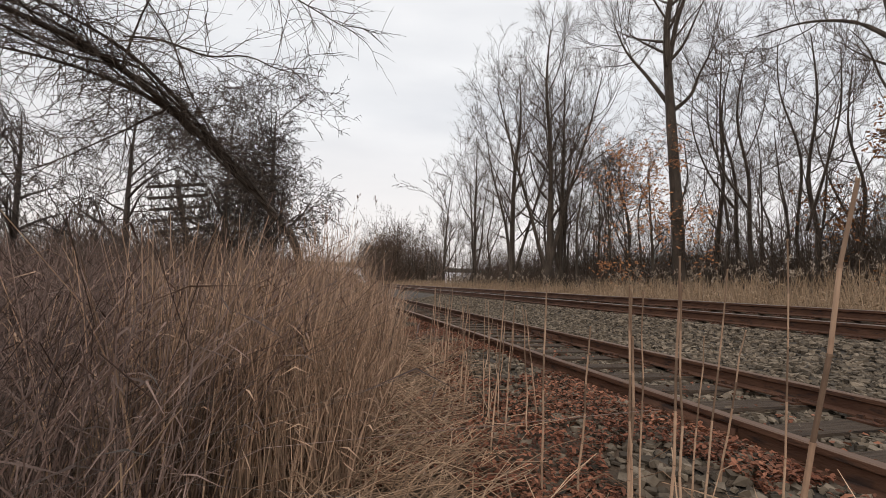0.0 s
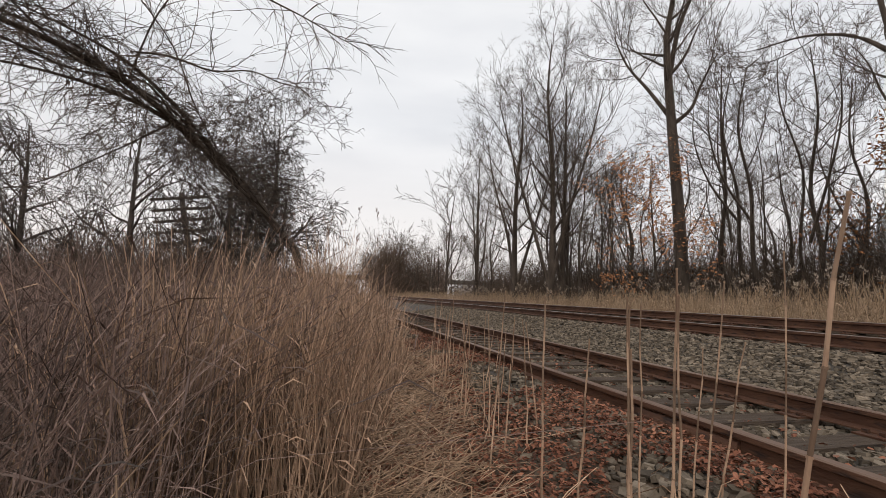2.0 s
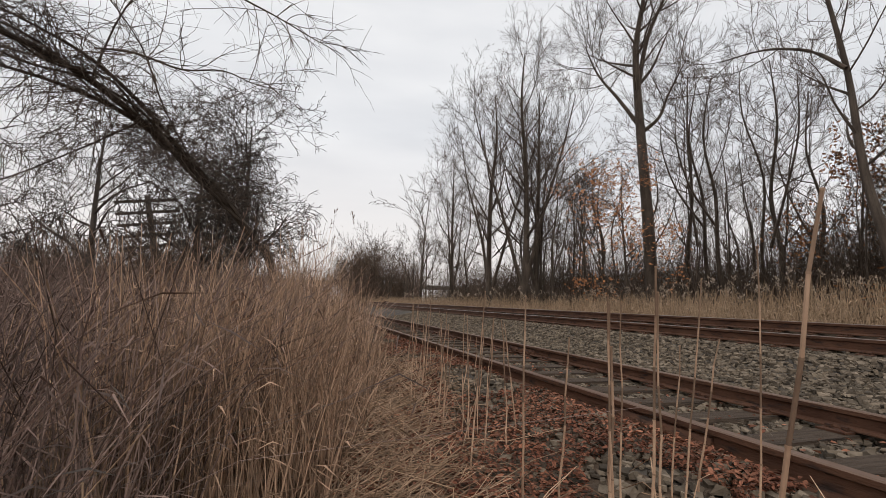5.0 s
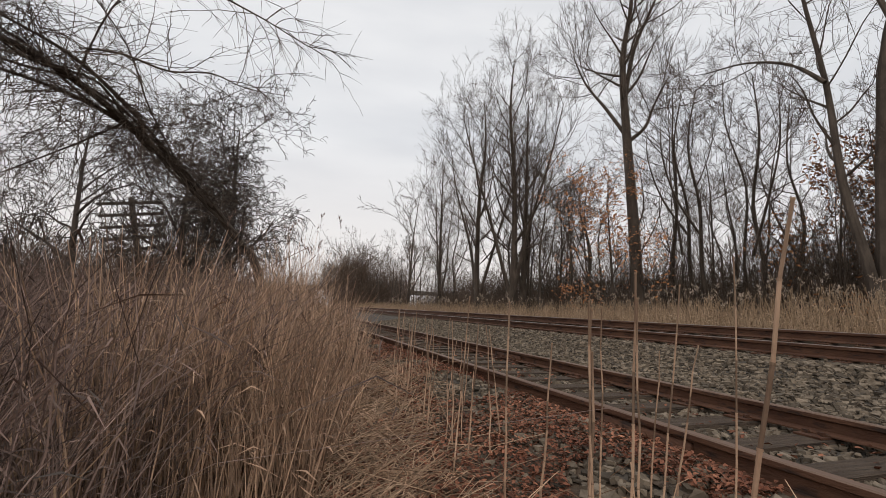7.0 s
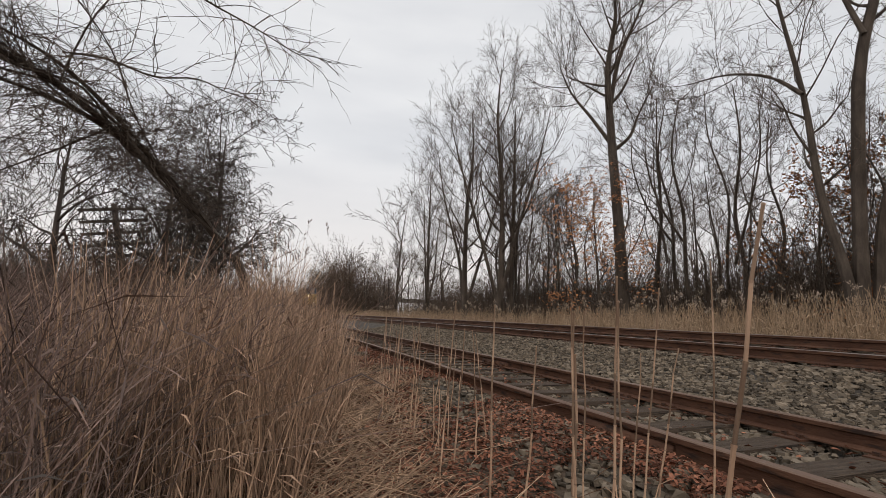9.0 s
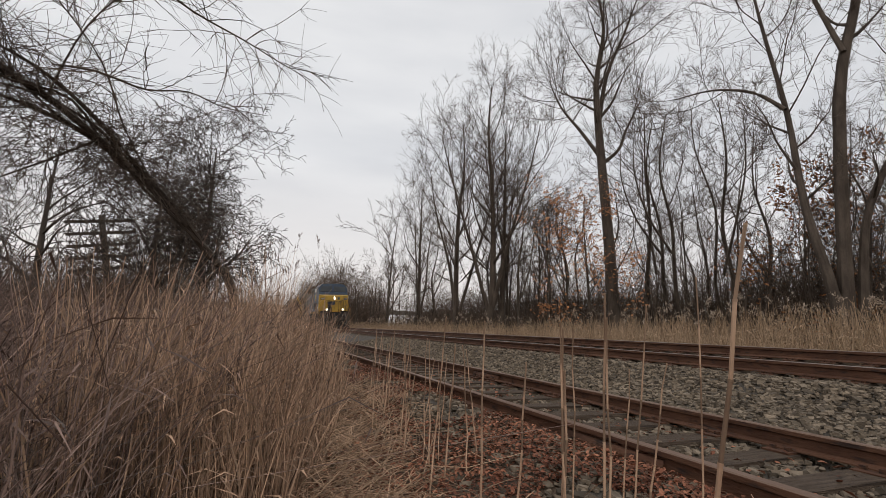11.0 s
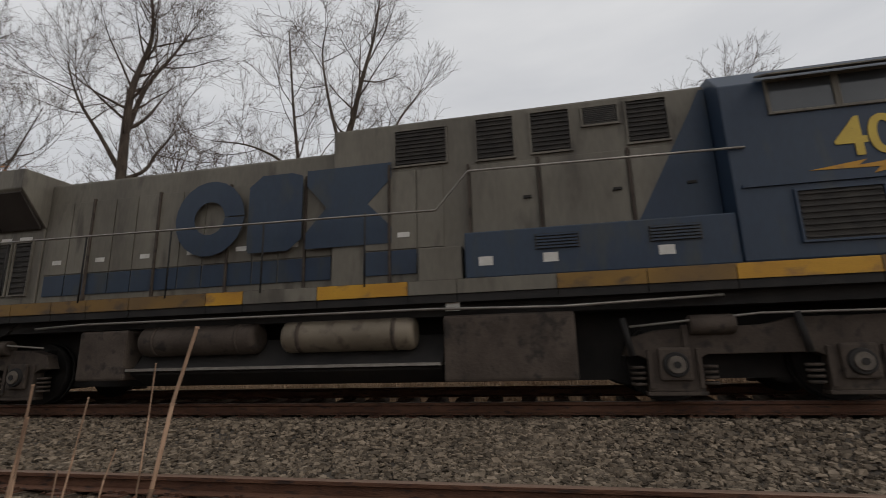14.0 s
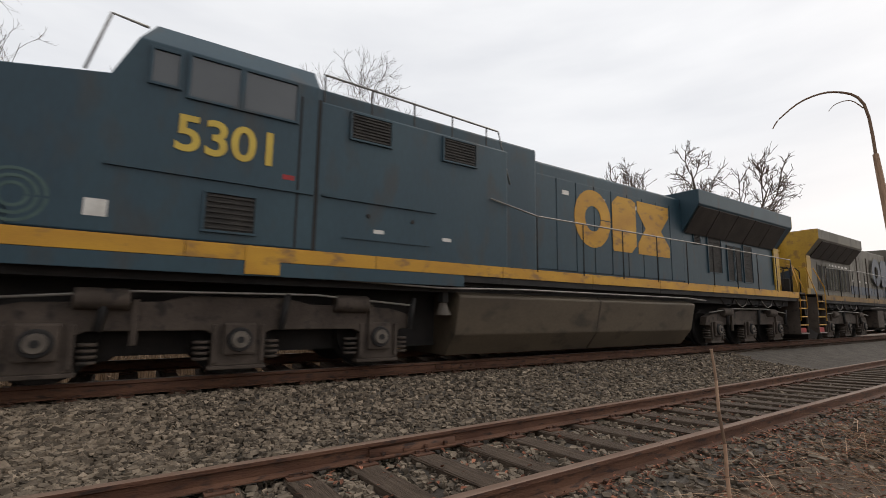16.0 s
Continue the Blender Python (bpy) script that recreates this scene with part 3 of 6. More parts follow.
WOOD = "tall bare hardwood tree with grey-brown bark"
plant_tree(T_BIG, 20.4, 22.0, 0, 1.0, "tall bare tree with a stout trunk and high open crown", group="trees east of the line")
plant_tree(T_FAN, 18.0, 33.5, 0, 1.13, "broad bare tree with a fan of fine upright twigs", group="trees east of the line")
for m, x, y, turn, s in (
        (T_FAN, 17.3, 38.3, 160, 1.02), (T_FAN, 19.9, 34.7, 250, 0.98), (T_FAN, 20.7, 58.5, 80, 1.0), (T_FAR, 21.7, 77.0, 190, 1.7), (T_MID, 21.4, 56.1, 10, 0.95),
        (T_MID, 19.0, 30.6, 60, 0.75), (T_MID2, 22.2, 33.3, 200, 0.75), (T_MID, 24.3, 22.3, 100, 1.05), (T_MID2, 23.0, 19.3, 30, 0.95),
        (T_MID, 22.5, 16.6, 300, 0.88), (T_MID2, 23.9, 26.9, 170, 0.8), (T_MID, 19.2, 36.5, 15, 0.85), (T_MID2, 20.7, 35.2, 95, 0.9), (T_SLIM, 21.9, 36.4, 240, 1.1),
        (T_SLIM, 21.4, 31.2, 130, 1.0), (T_MID2, 23.4, 32.4, 310, 0.75), (T_MID, 22.6, 29.1, 185, 0.7), (T_SLIM, 24.4, 30.8, 45, 1.05), (T_SLIM, 20.2, 28.6, 280, 0.9)):
    plant_tree(m, x, y, turn, s, WOOD, group="trees east of the line")
plant_tree(T_OAK, 18.6, 22.0, 0, 0.78, "young oak still holding rust-brown leaves", group="trees east of the line")
plant_tree(T_OAK, 24.5, 14.0, 130, 0.8, "young oak still holding rust-brown leaves", group="trees east of the line")
plant_tree(T_FORK, 19.8, 9.9, 0, 1.0, "tall bare tree forking into three stems near its foot", group="trees east of the line")
for m, x, y, turn, s in (
        (T_MID, 25.3, 9.5, 40, 0.78), (T_MID2, 25.8, 7.9, 120, 0.84), (T_MID, 29.2, 7.1, 210, 0.78), (T_MID2, 31.5, 5.6, 310, 0.8), (T_MID, 29.8, 3.4, 75, 0.68),
        (T_MID2, 24.1, 21.0, 20, 1.0), (T_SLIM, 24.2, 17.8, 220, 1.2), (T_MID, 29.0, 17.8, 160, 0.9)):
    plant_tree(m, x, y, turn, s, WOOD, group="trees east of the line")
for m, x, y, turn, s in (
        (T_FAN, 31.9, -2.6, 15, 0.78), (T_FAN, 32.8, -3.9, 115, 0.75), (T_MID, 31.5, -5.5, 45, 0.88), (T_MID2, 36.0, -0.5, 205, 1.0), (T_MID, 39.9, 2.3, 310, 1.0),
        (T_MID2, 37.0, -8.7, 95, 1.1), (T_MID, 39.7, -13.8, 20, 1.0), (T_MID, 36.0, -17.5, 160, 1.42), (T_MID2, 30.9, -18.7, 300, 1.1)):
    plant_tree(m, x, y, turn, s, WOOD, group="trees east of the line")
plant_tree(T_SPREAD, 15.0, -30.5, 0, 1.55, "bare spreading tree beside the line", group="trees east of the line")


def wood_edge():
    """Thin saplings, shrubs and far trees behind the first row."""
    rng = random.Random(9)
    for i in range(66):
        y = -16 + 96 * ((i + rng.random()) / 66) ** 1.25
        x = 22 + rng.random() * 20
        plant_tree(rng.choice((T_SLIM, T_SLIM, T_SLIM, T_SLIM, T_MID2)), x, y, rng.random() * 360, rng.uniform(0.55, 1.0), "slim bare sapling in the wood", group="saplings in the wood")
    for i in range(14):
        y = -17 + 31 * (i + rng.random()) / 14
        plant_tree(rng.choice((T_SLIM, T_SLIM, T_MID, T_MID2)), 22.5 + rng.random() * 14, y, rng.random() * 360, rng.uniform(0.5, 0.75), "slim bare sapling in the wood", group="saplings in the wood")
    for i in range(18):
        y = 2 + 13 * (i + rng.random()) / 18
        plant_tree(T_SLIM, 23 + rng.random() * 8, y, rng.random() * 360, rng.uniform(0.6, 0.85), "slim bare sapling in the wood", group="saplings in the wood")
    for i in range(64):
        y = -14 + 86 * (i + rng.random()) / 64
        plant_tree(T_SHRUB, 19.5 + rng.random() * 9, y, rng.random() * 360, rng.uniform(0.7, 1.35), "tangled leafless shrub under the trees", name="bare_shrub", category="shrub", group="shrubs under the trees")
    for i in range(22):
        y = 78 + 3.0 * i
        plant_tree(T_FAR, (14.5 if i > 7 else 19) + bend(y) + rng.random() * 7, y, rng.random() * 360, rng.uniform(0.8, 1.15), "distant bare tree along the line", group="distant trees along the line")
    for i in range(16):
        y = 100 + 2.2 * i
        plant_tree(T_SHRUB, 12.5 + bend(y) + rng.random() * 8, y, rng.random() * 360, rng.uniform(2.2, 3.6), "dense distant thicket beside the line", name="bare_thicket", category="shrub", group="distant thicket")


wood_edge()


# ---- reeds ----
def stuff(name, VF, material, label, category="reeds"):
    return tagged(new(name, mesh_from(name, VF[0], VF[1], material)), label=label, category=category, kind="stuff")


def place_right(rng):
    y = -30 + 110 * rng.random() ** 1.2 if rng.random() < 0.7 else rng.uniform(-10, 22)
    x = 10.4 + bend(y) + 8.5 * rng.random() ** 1.3
    tall = 1.0 + 0.3 * max(0.0, min(1.0, (14 - y) / 10))
    return x, y, ground_height(x, y), min(1.0, 0.5 + (x - bend(y) - 10.4) * 0.14) * tall


stuff("reed_bank", scatter_blades(17000, 3, place_right, 1.75, 0.010, 0.08, 0.14, 2, 1, leafw=1.1), M_REEDFAR, "bank of tall dry straw-coloured reeds beyond the main track")


def plume_set(count, seed, place, length, width, tufts=16):
    """Drooping seed heads: a fine stem with a one-sided brush of hairs."""
    rng = random.Random(seed)
    V, F = [], []
    for _ in range(count):
        x, y, z, h = place(rng)
        a = rng.random() * 6.283
        dx, dy = math.cos(a), math.sin(a)
        k = len(V)
        w = 0.006
        top = (x + dx * 0.06 * h, y + dy * 0.06 * h, z + h)
        V += [(x - dy * w, y + dx * w, z), (x + dy * w, y - dx * w, z), top]
        F.append((k, k + 1, k + 2))
        ln = length * rng.uniform(0.7, 1.3)
        for i in range(tufts):
            f = i / tufts
            bx, by, bz = top[0] + dx * ln * 0.45 * f * f, top[1] + dy * ln * 0.45 * f * f, top[2] - 0.1 + ln * f * (1 - 0.35 * f)
            b = rng.random() * 6.283
            s = width * (1 - abs(2 * f - 0.8) * 0.55) * rng.uniform(0.7, 1.3)
            ex, ey, ez = bx + math.cos(b) * s + dx * s * 0.6, by + math.sin(b) * s + dy * s * 0.6, bz + ln * 0.16 * rng.uniform(-0.3, 1.2)
            k = len(V)
            q = s * 0.28
            V += [(bx, by, bz), (ex + math.sin(b) * q, ey - math.cos(b) * q, ez), (ex, ey, ez + ln * 0.1), (ex - math.sin(b) * q, ey + math.cos(b) * q, ez)]
            F.append((k, k + 1, k + 2, k + 3))
    return V, F


def place_plume(rng):
    y = rng.uniform(-14, 16) if rng.random() < 0.7 else rng.uniform(16, 60)
    x = 12.5 + bend(y) + 6 * rng.random()
    return x, y, ground_height(x, y), rng.uniform(1.7, 2.1) + 0.45 * max(0.0, min(1.0, (14 - y) / 10))


stuff("reed_plumes", plume_set(520, 21, place_plume, 0.34, 0.09), M_PLUME, "fluffy pale seed plumes above the reed bank")


def thicket(rng):
    y = -16 + 96 * rng.random()
    x = 20 + 16 * rng.random()
    return x, y, ground_height(x, y), rng.uniform(0.3, 1.2)


stuff("undergrowth", scatter_blades(8000, 31, thicket, 3.4, 0.012, 0.25, 0.3, 3, 3, leafw=0.7), M_BRUSH, "brown tangle of bare undergrowth below the trees", "undergrowth")


def far_wood(rng):
    y = -30 + 130 * rng.random()
    x = 40 + 30 * rng.random()
    return x, y, -1.4, rng.uniform(0.4, 1.1)


def copse(rng):
    y = -22 + 40 * rng.random()
    x = 23 + 13 * rng.random()
    return x, y, ground_height(x, y), rng.uniform(0.35, 1.15)


stuff("undergrowth", scatter_blades(12500, 37, copse, 6.6, 0.018, 0.14, 0.22, 3, 5, leafw=0.6), M_TWIG, "close-grown thin stems and brush of the wood", "undergrowth")
def north_copse(rng):
    y = 14 + 62 * rng.random()
    x = 21.5 + 15 * rng.random()
    return x, y, ground_height(x, y), rng.uniform(0.3, 1.15)


stuff("undergrowth", scatter_blades(7000, 39, north_copse, 6.8, 0.023, 0.14, 0.22, 3, 5, leafw=0.6), M_TWIG, "close-grown thin stems and brush of the wood", "undergrowth")
def far_thicket(rng):
    y = rng.uniform(100, 116)
    a = rng.random()
    return y * (0.120 + 0.16 * a), y, -1.4, rng.uniform(0.3, 1.0) * (0.6 + 0.4 * min(1.0, 5 * a)) * (1.0 - 0.35 * a)


stuff("far_thicket", scatter_blades(2300, 45, far_thicket, 19.0, 0.034, 0.10, 0.2, 3, 8, leafw=0.6), M_BRUSH, "dense leafless thicket where the line bends away", "thicket")
stuff("far_wood", scatter_blades(3000, 33, far_wood, 9.0, 0.045, 0.06, 0.12, 3, 4, leafw=0.5), M_TWIG, "thin far stems of the wood beyond", "wood")


def edge_of_reeds(y):
    return 1.0 + 0.08 * (y - 5.0) if y > 5.0 else 1.0 - (5.0 - y) * 0.29


def place_left(rng):
    y = 2.2 + 17 * rng.random() ** 1.5
    x = edge_of_reeds(y) - abs(rng.gauss(0, 0.40 + 0.09 * y))
    d = math.hypot(x, y)
    inner = (edge_of_reeds(y) - x) / (0.55 + 0.05 * y)
    tall = min(1.9, 1.02 + 0.085 * d)
    ragged = 0.88 + 0.5 * noise.noise(Vector((x * 1.7, y * 1.1, 3.0)))
    return x, y, ground_height(x, y), ragged * (tall if inner > 1 else 0.85 + (tall - 0.85) * max(0.0, inner))


def place_weeds(rng):
    y = 1.3 + 20 * rng.random() ** 1.4
    x = edge_of_reeds(y) - 0.42 - 0.03 * y - (1.2 + 0.75 * y) * rng.random()
    d = math.hypot(x, y)
    return x, y, ground_height(x, y), min(1.75, 0.98 + 0.07 * d)


stuff("reed_stand", scatter_blades(5600, 8, place_left, 1.0, 0.0040, 0.12, 0.13, 4, 1, leafw=0.8), M_REED, "dense stand of thin dry reeds beside the path")
stuff("weed_stand", scatter_blades(10000, 18, place_weeds, 1.0, 0.0033, 0.26, 0.36, 4, 1, leafw=0.9), M_WEED, "grey-brown tangle of dead weeds and grasses", "weeds")


# ---- west side: bent tree, vine-hung trees, old pole ----
def build_bent_tree():
    """A tree blown over: its trunk arches over the weeds, with long limbs and hanging twigs."""
    rng = random.Random(44)
    tree = new("bent_tree")
    trunk = smooth_path([(-0.1, 12.4, -1.3), (-0.45, 12.25, 0.7), (-0.98, 12.04, 1.42), (-1.74, 11.55, 2.27), (-2.58, 10.78, 2.96), (-3.35, 9.73, 3.49), (-3.88, 8.77, 3.63), (-4.25, 7.7, 3.5), (-4.6, 6.4, 3.2)])
    V, F = [], []
    limb(V, F, trunk, 0.115, 0.03, 8)
    part_from("trunk", V, F, M_BARK, tree)
    stems = [smooth_path([(-1.5, 11.6, 2.0), (-2.79, 10.62, 3.4), (-3.52, 9.56, 3.95), (-4.06, 8.57, 4.0), (-4.5, 7.2, 3.75)]),
             smooth_path([(-2.2, 11.2, 2.7), (-3.1, 10.2, 3.25), (-3.9, 9.2, 3.35), (-4.7, 8.0, 3.1), (-5.2, 6.9, 2.6)]),
             smooth_path([(-2.0, 11.2, 2.5), (-2.7, 10.7, 3.7), (-3.0, 9.8, 4.6), (-3.4, 8.6, 5.0), (-3.7, 7.2, 5.1)]),
             smooth_path([(-3.4, 9.0, 4.0), (-2.58, 8.29, 3.7), (-1.97, 8.56, 3.68), (-1.38, 8.77, 3.88), (-0.8, 8.94, 3.8), (-0.04, 9.08, 3.86)]),
             smooth_path([(-3.6, 8.2, 4.9), (-2.31, 7.22, 4.95), (-1.31, 7.77, 4.8), (-0.53, 8.06, 4.69), (0.05, 8.17, 4.51), (0.66, 8.24, 4.33)]),
             smooth_path([(-3.5, 9.3, 3.6), (-2.9, 8.6, 4.6), (-2.2, 8.4, 5.4), (-1.2, 8.5, 5.7)]),
             smooth_path([(-3.8, 8.9, 3.6), (-4.9, 9.3, 3.9), (-6.2, 9.4, 4.2), (-7.6, 9.2, 4.3)]),
             smooth_path([(-3.0, 10.2, 3.2), (-4.1, 10.6, 2.6), (-5.4, 10.4, 1.7), (-6.6, 10.2, 1.5)]),
             smooth_path([(-0.95, 11.95, 1.5), (-1.85, 11.4, 2.22), (-2.6, 10.7, 3.12), (-3.45, 9.7, 3.38), (-4.0, 8.7, 3.78), (-4.5, 7.2, 3.55)]),
             smooth_path([(-1.2, 11.8, 1.75), (-2.0, 11.2, 2.62), (-2.75, 10.6, 2.98), (-3.3, 9.7, 3.72), (-3.95, 8.6, 3.5), (-4.4, 7.4, 3.85)]),
             smooth_path([(-1.6, 11.5, 2.05), (-2.3, 11.0, 2.6), (-2.95, 10.3, 3.42), (-3.6, 9.3, 3.55), (-4.1, 8.3, 3.3), (-4.8, 6.8, 3.3)])]
    for i, s in enumerate(stems):
        V, F = [], []
        limb(V, F, s, (0.062, 0.055, 0.02, 0.024, 0.024, 0.018, 0.022, 0.022)[i] if i < 8 else 0.036, 0.006 if i < 8 else 0.014, 5)
        part_from("limb", V, F, M_BARK, tree)
    V, F = [], []
    for path, n in [(trunk[8:], 80)] + [(s, 62 if k < 3 or k > 5 else 26) for k, s in enumerate(stems)]:
        for _ in range(n):
            i = rng.randint(1, len(path) - 2)
            d = (path[i + 1] - path[i]).normalized()
            side = Vector((rng.gauss(0, 1), rng.gauss(0, 0.7), rng.gauss(0.25, 0.7)))
            tw = wander(rng, path[i], d * 0.5 + side * 0.9, rng.uniform(0.5, 1.6), 0.05, 5)
            limb(V, F, tw, 0.009, 0.004, 3)
            for _k in range(4):
                j = rng.randint(1, 4)
                d2 = (tw[j] - tw[j - 1]).normalized() + Vector((rng.gauss(0, 0.6), rng.gauss(0, 0.6), rng.gauss(-0.1, 0.5)))
                limb(V, F, wander(rng, tw[j], d2, rng.uniform(0.3, 0.9), 0.12, 4), 0.005, 0.0025, 3)
    part_from("crown", V, F, M_TWIG, tree)["kind"] = "stuff"
    return tagged(tree, "bare tree bent over in an arch, hung with thin twigs", "tree")


def part_from(name, V, F, material, parent, label=""):
    ob = new(name, mesh_from(name, V, F, material))
    ob.parent = parent
    return tagged(ob, label=label)


def build_vines():
    """Strands looped over the crowns of the two vine-hung trees, and curtains that hang from them."""
    rng = random.Random(57)
    V, F = [], []
    for _ in range(1500):
        c = Vector(rng.choice(((-1.75, 17.2, 3.4), (-2.95, 17.8, 3.1), (-2.3, 17.4, 2.2))))
        d = Vector((rng.gauss(0, 1), rng.gauss(0, 1), rng.gauss(0.1, 1))).normalized()
        p = c + Vector((d.x * 1.35, d.y * 1.1, d.z * 1.75)) * rng.random() ** 0.45
        turn = Vector((rng.gauss(0, 1), rng.gauss(0, 1), rng.gauss(0, 0.6)))
        limb(V, F, wander(rng, p, turn, rng.uniform(0.5, 1.3), 0.10, 5), 0.009, 0.004, 3)
    for _ in range(230):
        p = (rng.uniform(-3.9, -0.8), rng.uniform(16.7, 18.3), rng.uniform(1.6, 3.6))
        limb(V, F, wander(rng, p, (rng.gauss(0, 0.3), 0, -1), rng.uniform(1.0, 2.4), 0.3, 6), 0.009, 0.005, 3)
    for _ in range(520):
        x = rng.uniform(-10.5, -3.6)
        p = (x, 15.2 + 0.25 * (x + 5) + rng.gauss(0, 0.8), rng.uniform(0.6, 4.9) * (1.0 if x > -7 else 0.85))
        limb(V, F, wander(rng, p, (rng.gauss(0, 0.7), 0, rng.gauss(-0.5, 0.5)), rng.uniform(0.7, 2.0), 0.22, 6), 0.009, 0.004, 3)
    stuff("vines", (V, F), M_DARKTWIG, "dark tangle of bare vines over the small trees", "vines")


build_bent_tree()
T_VINE = tree_mesh("vine_tree", 203, 6.6, 0.15, 0.95, (-0.02, 0), 0.38, 6, 2, droop=0.15, bark=M_DARKTWIG, twig=M_DARKTWIG, first=0.14, density=1.2)
T_VINE2 = tree_mesh("vine_tree_b", 217, 5.6, 0.13, 0.95, (-0.04, 0), 0.42, 5, 4, droop=0.40, bark=M_DARKTWIG, twig=M_DARKTWIG, first=0.25, density=0.9)
plant_tree(T_VINE, -1.7, 17.2, 0, 1.12, "bare tree smothered in a dark mass of vines", "vine_tree", group="vine-hung trees")
plant_tree(T_VINE, -3.0, 17.8, 130, 1.05, "bare tree smothered in a dark mass of vines", "vine_tree", group="vine-hung trees")
build_vines()
plant_tree(T_VINE2, -5.2, 15.1, 30, 1.1, "small dead tree draped with hanging vines", "vine_tree", group="vine-hung trees")
plant_tree(T_VINE2, -7.6, 14.6, 160, 1.0, "small dead tree draped with hanging vines", "vine_tree", group="vine-hung trees")
plant_tree(T_VINE2, -9.5, 11.5, 250, 1.0, "small dead tree draped with hanging vines", "vine_tree", group="vine-hung trees")
plant_tree(T_VINE2, -7.2, 9.6, 80, 0.9, "small dead tree draped with hanging vines", "vine_tree", group="vine-hung trees")
for k in range(26):
    plant_tree(T_SHRUB, -34 + 1.35 * k, 24 + 5 * math.sin(k * 2.1), 50 * k, 0.6 + 0.2 * math.sin(k * 1.7), "low leafless brush beyond the weeds", "bare_shrub", "shrub", group="brush beyond the weeds")
for k in range(8):
    plant_tree(T_SHRUB, -1.2 - 0.5 * k, 11.5 + 0.9 * math.sin(k * 3.0), 77 * k, 0.62, "low leafless brush in the weeds", "bare_shrub", "shrub", group="brush beyond the weeds")


def west_hedge(rng):
    x = rng.uniform(-42, -3)
    y = 36 + 0.1 * x + rng.uniform(0, 5)
    return x, y, -1.45, rng.uniform(0.25, 1.0)


stuff("far_hedge", scatter_blades(7000, 63, west_hedge, 5.6, 0.024, 0.12, 0.16, 3, 5, leafw=0.6), M_BRUSH, "dark even hedgerow beyond the weeds", "hedge")


def build_pole():
    """A disused line-side pole, leaning, with five cross-arms and their pins."""
    pole = new("telegraph_pole")
    foot, top = Vector((-4.6, 21.5, -1.5)), Vector((-5.65, 21.2, 3.8))
    part("pole", cyl_bm(foot, top, 0.13, 10, 0.10), M_BARK, pole)
    ax = (top - foot).normalized()
    side = Vector((0.93, 0.28, 0.2)).normalized()
    for k in range(5):
        c = top - ax * (0.25 + 0.46 * k)
        m = Matrix.Translation(c + Vector((0, -0.14, 0))) @ Matrix((side, Vector((-0.29, 0.95, 0)), Vector((-0.2, -0.06, 0.97)))).transposed().to_4x4()
        bm = box_bm(-1.1, 1.1, -0.045, 0.045, -0.055, 0.055, bevel=0.008)
        bmesh.ops.transform(bm, matrix=m, verts=bm.verts[:])
        arm = part("cross_arm", bm, M_BARK, pole, "weathered wooden cross-arm")
        for i in range(6):
            p = m @ Vector((-1.0 + 0.4 * i, 0, 0.05))
            part("pin", cyl_bm(p, p + Vector((0, 0, 0.12)), 0.018, 6), M_GRIMY, arm)
    return tagged(pole, "old leaning wooden pole with five cross-arms", "utility pole")


M_GRIMY = mat("rusty_pin", (0.06, 0.045, 0.038), (0.09, 0.07, 0.06), 5.0)
build_pole()


# ---- stalks at the edge of the path ----
def build_stalk(x, y, height, tip, radius, seed, material=None):
    rng = random.Random(seed)
    z = ground_height(x, y)
    V, F = [], []
    pts = [Vector((x, y, z - 0.03))]
    for i in range(1, 7):
        f = i / 6
        pts.append(Vector((x + tip[0] * f + rng.gauss(0, 0.004), y + tip[1] * f + rng.gauss(0, 0.004), z + height * f)))
    for i in range(6):
        limb(V, F, [pts[i], pts[i].lerp(pts[i + 1], 0.93), pts[i + 1]], radius * (1 - 0.07 * i), radius * (0.97 - 0.07 * i), 7)
        limb(V, F, [pts[i].lerp(pts[i + 1], 0.97), pts[i + 1]], radius * 1.18 * (1 - 0.07 * i), radius * 1.18 * (1 - 0.07 * i), 7)
    stalk = new("reed_stalk")
    part_from("stem", V, F, material or M_REED, stalk)
    return tagged(stalk, "bare dry reed stalk standing at the path's edge", "reed stalk", group="reed stalks by the path")


for i, (x, y, h, tx, ty, r) in enumerate((
        (1.10, 0.98, 1.27, 0.14, -0.12, 0.008), (1.16, 1.55, 1.0, -0.02, 0.01, 0.005), (1.20, 1.64, 0.97, 0.01, -0.01, 0.006), (1.21, 1.57, 0.97, 0.0, 0.0, 0.004), (1.18, 1.6, 0.8, 0.03, 0.02, 0.007),
        (1.24, 1.47, 1.10, 0.03, -0.02, 0.006), (1.26, 1.44, 1.0, 0.0, -0.02, 0.005), (1.31, 1.41, 1.04, 0.06, -0.07, 0.004), (1.54, 1.29, 1.1, 0.02, -0.02, 0.004))):
    build_stalk(x, y, h, (tx, ty), r, i)
for i, (x, y, h, tx, ty, r) in enumerate((
        (1.22, 2.0, 0.8, 0.03, -0.02, 0.006), (1.08, 2.08, 1.0, 0.0, 0.01, 0.006), (0.97, 2.47, 1.03, 0.06, -0.02, 0.005), (1.24, 3.86, 0.86, 0.06, 0, 0.006), (1.25, 4.39, 0.85, 0.03, 0, 0.006),
        (1.78, 1.77, 0.7, 0.09, -0.06, 0.005), (1.5, 1.65, 0.74, 0.04, -0.05, 0.004), (1.1, 3.3, 0.8, 0.02, 0.0, 0.005), (1.05, 4.0, 0.95, -0.02, 0, 0.005), (1.3, 5.2, 0.9, 0.05, 0, 0.006), (1.41, -3.28, 1.08, -0.02, 0.05, 0.012))):
    build_stalk(x, y, h, (tx, ty), r, 40 + i)


